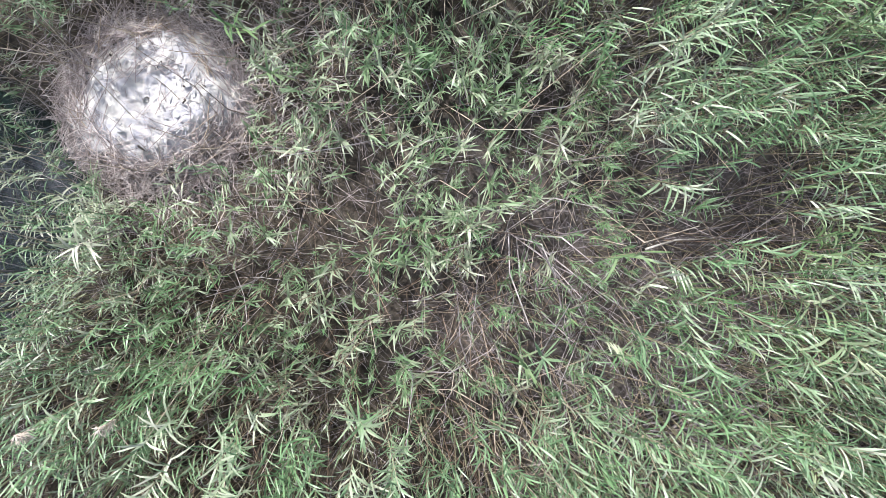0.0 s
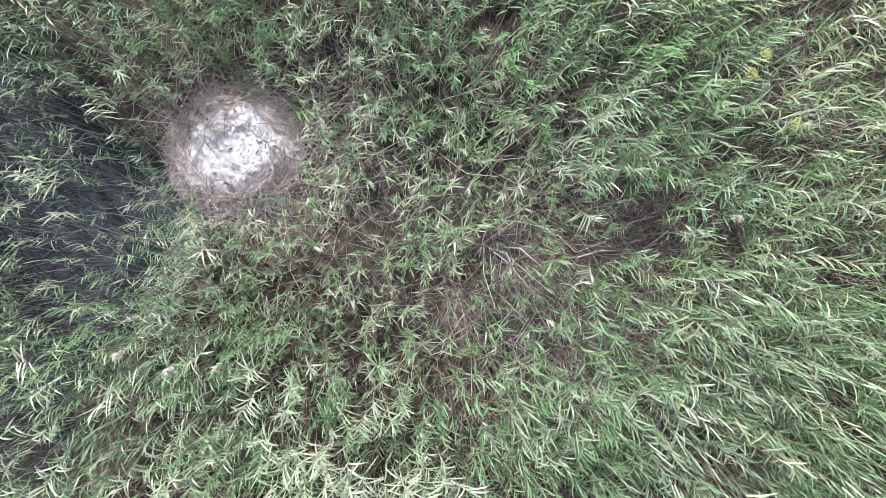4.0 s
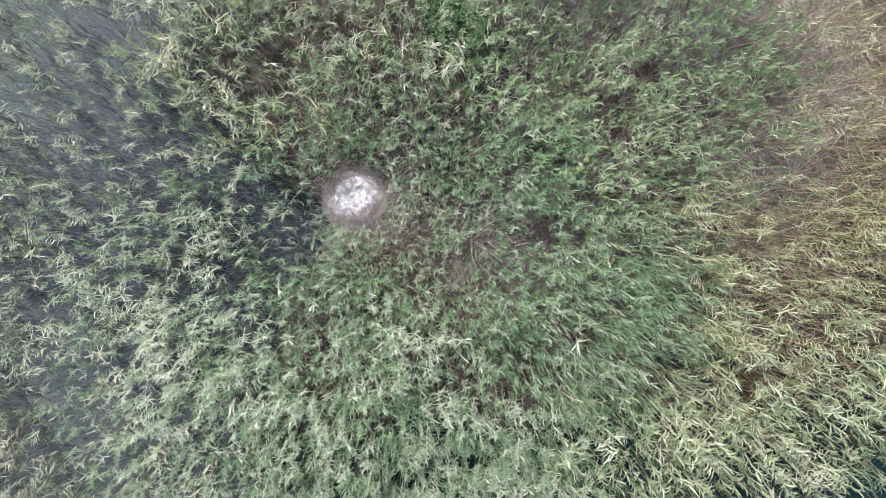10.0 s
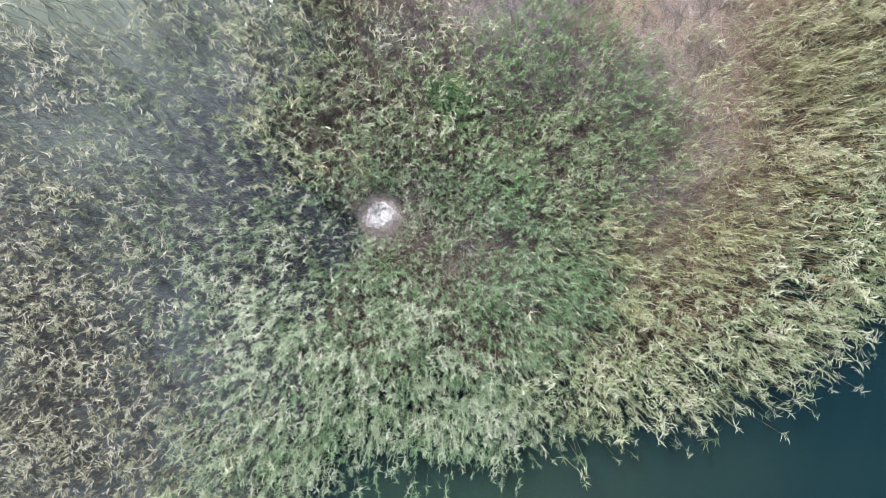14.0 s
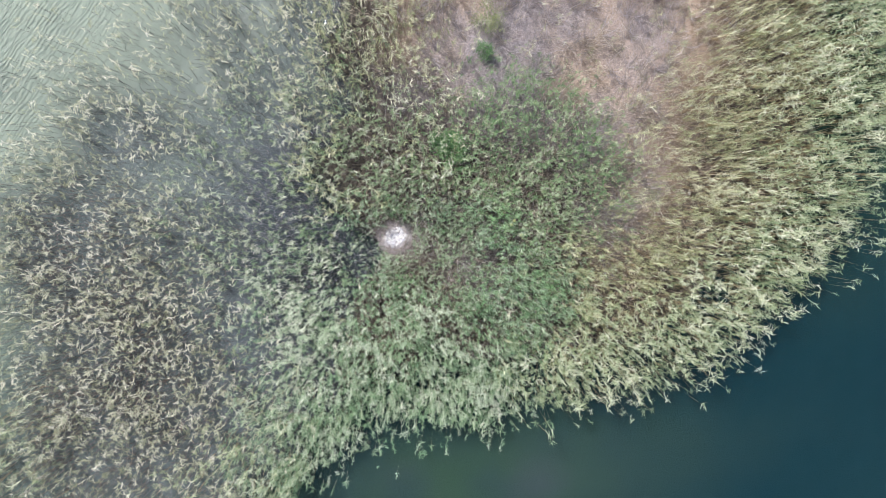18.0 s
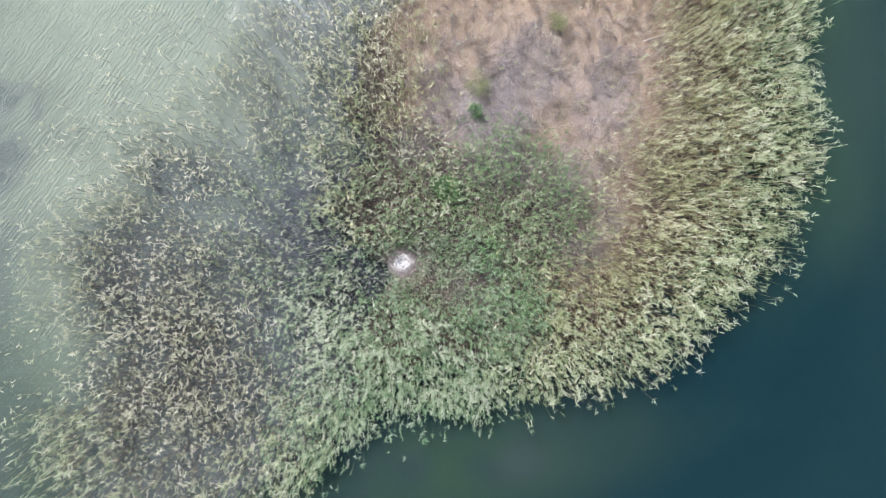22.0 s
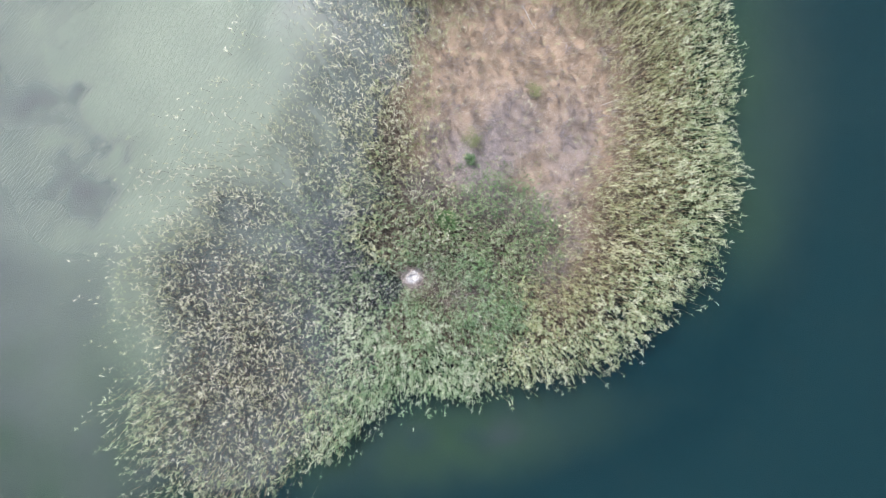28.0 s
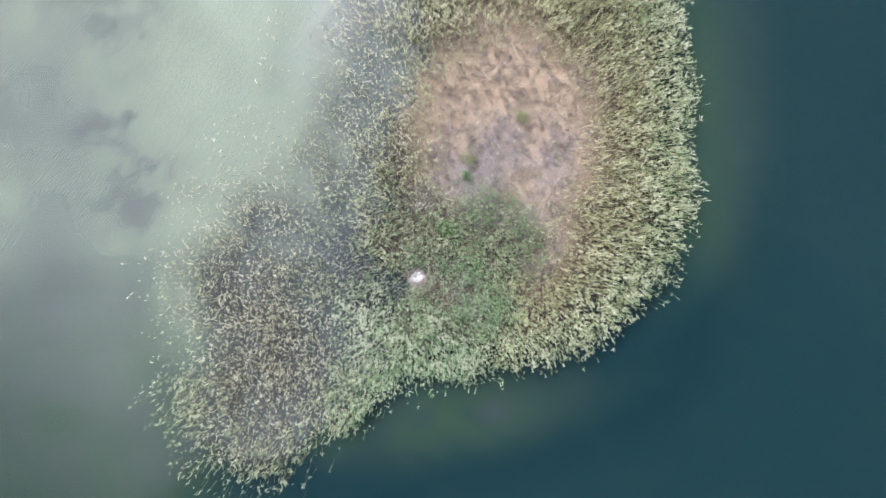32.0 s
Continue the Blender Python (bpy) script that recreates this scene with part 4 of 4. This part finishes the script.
# ---- the nest ----
def build_nest():
    top = new("bird_nest")
    top.location = (0, 0, 0.02)
    tagged(top, "large heaped nest of dead reed stalks, splashed white with droppings", "nest")
    # mound with a shallow bowl
    rings, turns = 34, 96
    vs, white = [(0, 0, 0.30)], [1.0]
    for i in range(1, rings + 1):
        r = 0.98 * i / rings
        for j in range(turns):
            a = j * 2 * math.pi / turns
            wob = 1 + 0.09 * math.sin(2 * a + 0.6) + 0.05 * math.sin(5 * a + 2.0)
            h = 0.40 - 0.07 * (1 - min(r / 0.42, 1)) ** 2 - 0.42 * max(0, (r - 0.5) / 0.48) ** 1.5
            h += 0.05 * (noise.noise((r * math.cos(a) * 7, r * math.sin(a) * 7, 3)) + 0.6 * noise.noise((r * math.cos(a) * 19, r * math.sin(a) * 19, 8)))
            vs.append((r * wob * math.cos(a), r * wob * math.sin(a) * 0.96, h))
            off = math.hypot(r * math.cos(a) - 0.07, r * math.sin(a) - 0.09)
            white.append(1 - step(off + 0.12 * noise.noise((math.cos(a) * 2.2, math.sin(a) * 2.2, 1)), 0.62, 0.95) - 0.09 * step(r * math.sin(a), 0.12, 0.5))
    quads = [(1 + i * turns + j, 1 + i * turns + (j + 1) % turns, 1 + (i + 1) * turns + (j + 1) % turns, 1 + (i + 1) * turns + j) for i in range(rings - 1) for j in range(turns)]
    tris = [(0, 1 + j, 1 + (j + 1) % turns) for j in range(turns)]
    mesh = bpy.data.meshes.new("mound")
    fill(mesh, vs, np.array(quads), np.array(tris), smooth=True)
    paint(mesh, "white", white)
    part("mound", mesh, BOWL, top, "trampled bowl caked white with droppings")

    def top_of(r):
        return 0.40 - 0.07 * (1 - np.minimum(r / 0.42, 1)) ** 2 - 0.42 * np.maximum(0, (r - 0.5) / 0.48) ** 1.5

    # single stalks heaped round the rim
    kinds = []
    for i in range(8):
        mesh = bpy.data.meshes.new("stalk")
        size = rng.uniform(0.25, 0.52)
        v, q = stalks(np.array([-size / 2]), np.zeros(1), np.zeros(1), np.array([size]), np.zeros(1), np.zeros(1), np.array([rng.uniform(0.004, 0.008)]), 0.05)
        fill(mesh, v, q)
        mesh.materials.append(STEM_NEST if i % 3 else STEM_DEAD)
        kinds.append(mesh)
    for i in range(290):
        a, r = rng.uniform(0, 6.283), 0.64 + 0.28 * rng.random() ** 0.9
        turn = a + math.pi / 2 + rng.normal(0, 0.38)
        h = float(top_of(np.array(r))) + rng.uniform(0.005, 0.06)
        part("stalk", kinds[int(rng.integers(0, 8))], None, top, m=pose(r * math.cos(a), r * math.sin(a), h, 0, rng.normal(0, 9), math.degrees(turn)))
    # the finer straw beneath and inside, too tangled to count
    n = 4200
    a, r = rng.uniform(0, 6.283, n), 0.05 + 0.93 * rng.random(n) ** 0.55
    turn = np.where(rng.random(n) < 0.6, a + math.pi / 2 + rng.normal(0, 0.7, n), rng.uniform(0, 6.283, n))
    keep = rng.random(n) < step(np.hypot(r * np.cos(a) - 0.07, r * np.sin(a) - 0.09), 0.52, 0.88) + 0.05 + 0.1 * step(r * np.sin(a), 0.1, 0.4)
    a, r, turn = a[keep], r[keep], turn[keep]
    mesh = bpy.data.meshes.new("straw")
    size = rng.uniform(0.12, 0.55, len(a))
    fill(mesh, *stalks(r * np.cos(a) - np.cos(turn) * size / 2, r * np.sin(a) - np.sin(turn) * size / 2, np.maximum(top_of(r), 0.16) + rng.uniform(0.0, 0.05, len(a)), size, rng.normal(0, 0.1, len(a)), turn, rng.uniform(0.0025, 0.005, len(a)), 0.07))
    tagged(part("straw", mesh, STEM_NEST, top, "tangle of fine tan straw"), kind="stuff")

    # caked lumps of white, feathers and dark scraps
    def blob(name, mat, squash):
        bm = bmesh.new()
        bmesh.ops.create_icosphere(bm, subdivisions=2, radius=1.0)
        for v in bm.verts:
            v.co *= 1 + 0.6 * noise.noise(v.co * 1.9 + Vector((squash * 9, 0, 0)))
            v.co.z *= squash
        mesh = bpy.data.meshes.new(name)
        bm.to_mesh(mesh)
        mesh.materials.append(mat)
        return mesh

    lumps = [blob("white_lump", FEATHER, q) for q in (0.16, 0.24, 0.12)]
    for i in range(60):
        a, r = rng.uniform(0, 6.283), 0.3 + 0.62 * rng.random() ** 0.8
        size = rng.uniform(0.012, 0.03)
        part("white_lump", lumps[i % 3], None, top, m=pose(r * math.cos(a), r * math.sin(a), float(top_of(np.array(r))) + 0.012, rng.normal(0, 12), rng.normal(0, 12), rng.uniform(0, 360)) @ Matrix.Scale(size, 4))
    feather = bpy.data.meshes.new("feather")
    v, q, t = blade(0.16, 0.035, 8, -8, 0.0, 6, 0.0, 0.25)
    fill(feather, v, q, t)
    for i in range(170):
        a, r = rng.uniform(0, 6.283), 0.76 * rng.random() ** 0.5
        part("feather", feather, FEATHER, top, m=pose(r * math.cos(a), r * math.sin(a), float(top_of(np.array(r))) + rng.uniform(0.012, 0.035), rng.normal(0, 25), rng.normal(-4, 14), rng.normal(75, 60)) @ Matrix.Scale(rng.uniform(0.25, 0.65), 4))
    scraps = [blob("dark_scrap", TWIG_DARK, q) for q in (0.4, 0.25)]
    for i in range(16):
        a, r = rng.normal(1.7, 1.3), 0.3 + 0.45 * rng.random() ** 0.7
        m = pose(r * math.cos(a), r * math.sin(a), float(top_of(np.array(r))) + 0.03, 0, 0, rng.uniform(0, 360))
        part("dark_scrap", scraps[i % 2], None, top, m=m @ Matrix.Diagonal((rng.uniform(0.015, 0.05), rng.uniform(0.006, 0.014), 0.02, 1)))
    return top


build_nest()


# ---- shrubs and bleached wood on the island ----
def shrub(name, wide, tall, leaf_mat, count, label, leaf=0.07):
    top = new(name)
    tagged(top, label, "shrub")
    for i in range(7):
        a, out = i * 0.9 + rng.uniform(-0.3, 0.3), wide * rng.uniform(0.2, 0.42)
        mesh = bpy.data.meshes.new("branch")
        pts = [(out * u ** 1.4 * math.cos(a), out * u ** 1.4 * math.sin(a), tall * 0.85 * u - 0.05) for u in np.linspace(0, 1, 6)]
        fill(mesh, *tube(pts, np.linspace(0.016, 0.004, 6), 5), smooth=True)
        part("branch", mesh, BARK, top)
    clumps = [(wide * 0.5 * math.sqrt(rng.random()) * np.array([math.cos(a), math.sin(a)]), rng.uniform(0.45, 1.0)) for a in rng.uniform(0, 6.283, 16)]
    vs, qs, ts, tn, base = [], [], [], [], 0
    for i in range(count):
        (c, h), spread = clumps[int(rng.integers(0, len(clumps)))], wide * 0.13
        p = np.array([c[0] + rng.normal(0, spread), c[1] + rng.normal(0, spread), tall * h * (1 - 0.5 * (np.hypot(*c) / wide) ** 2) + rng.normal(0, spread * 0.7)])
        v, q, t = blade(leaf * rng.uniform(0.7, 1.4), leaf * 0.42, rng.uniform(0, 50), rng.uniform(-40, 10), rng.uniform(0, 6.283), 4, rng.uniform(-0.4, 0.4))
        p[2] = max(p[2], 0.08)
        vs.append(v + p)
        qs.append(q + base)
        ts.append(t + base)
        tn.append(np.full(len(v), rng.random()))
        base += len(v)
    mesh = bpy.data.meshes.new("foliage")
    fill(mesh, np.concatenate(vs), np.concatenate(qs), np.concatenate(ts), smooth=True)
    paint(mesh, "tint", np.concatenate(tn))
    part("foliage", mesh, leaf_mat, top)
    return top


def ground_at(x, y):
    return float(height_of(np.array([x]), np.array([y]))[0])


for (x, y, wide, tall, mat, count, label, leaf) in (
    (3.2, 5.1, 1.5, 1.3, LEAF_BRIGHT, 1500, "bright green leafy shrub at the edge of the reed patch", 0.11),
    (2.6, 5.7, 0.9, 1.0, LEAF_BRIGHT, 600, "small bright green shrub beside a larger one", 0.1),
    (5.2, 10.75, 0.85, 0.9, LEAF_BRIGHT, 900, "small bright green shrub standing in grey dead reeds", 0.08),
    (5.4, 12.6, 1.6, 1.0, LEAF_OLIVE, 1100, "loose olive-green shrub in grey dead reeds", 0.08),
    (10.9, 16.9, 1.3, 0.9, LEAF_OLIVE, 800, "dark olive shrub among tan straw", 0.08),
):
    shrub("shrub", wide, tall, mat, count, label, leaf).location = (x, y, ground_at(x, y))


def pole(x0, y0, x1, y1, thick, label):
    z = max(ground_at(x0, y0), ground_at(x1, y1)) + 0.5
    pts = [(x0 + (x1 - x0) * u + 0.04 * math.sin(u * 7), y0 + (y1 - y0) * u + 0.03 * math.sin(u * 5), z - 0.3 * u + 0.1 * u * u) for u in np.linspace(0, 1, 9)]
    mesh = bpy.data.meshes.new("fallen_pole")
    fill(mesh, *tube(pts, np.linspace(thick, thick * 0.5, 9), 7), smooth=True)
    mesh.materials.append(BLEACHED)
    return tagged(new("fallen_pole", mesh), label, "driftwood")


pole(9.9, 24.6, 11.1, 22.6, 0.045, "bleached fallen pole lying on tan straw")
pole(17.0, 15.6, 19.4, 16.4, 0.03, "thin bleached branch lying at the straw's edge")
pole(4.95, -1.5, 5.75, -1.35, 0.012, "thin bleached branch lying in a gap between reeds")
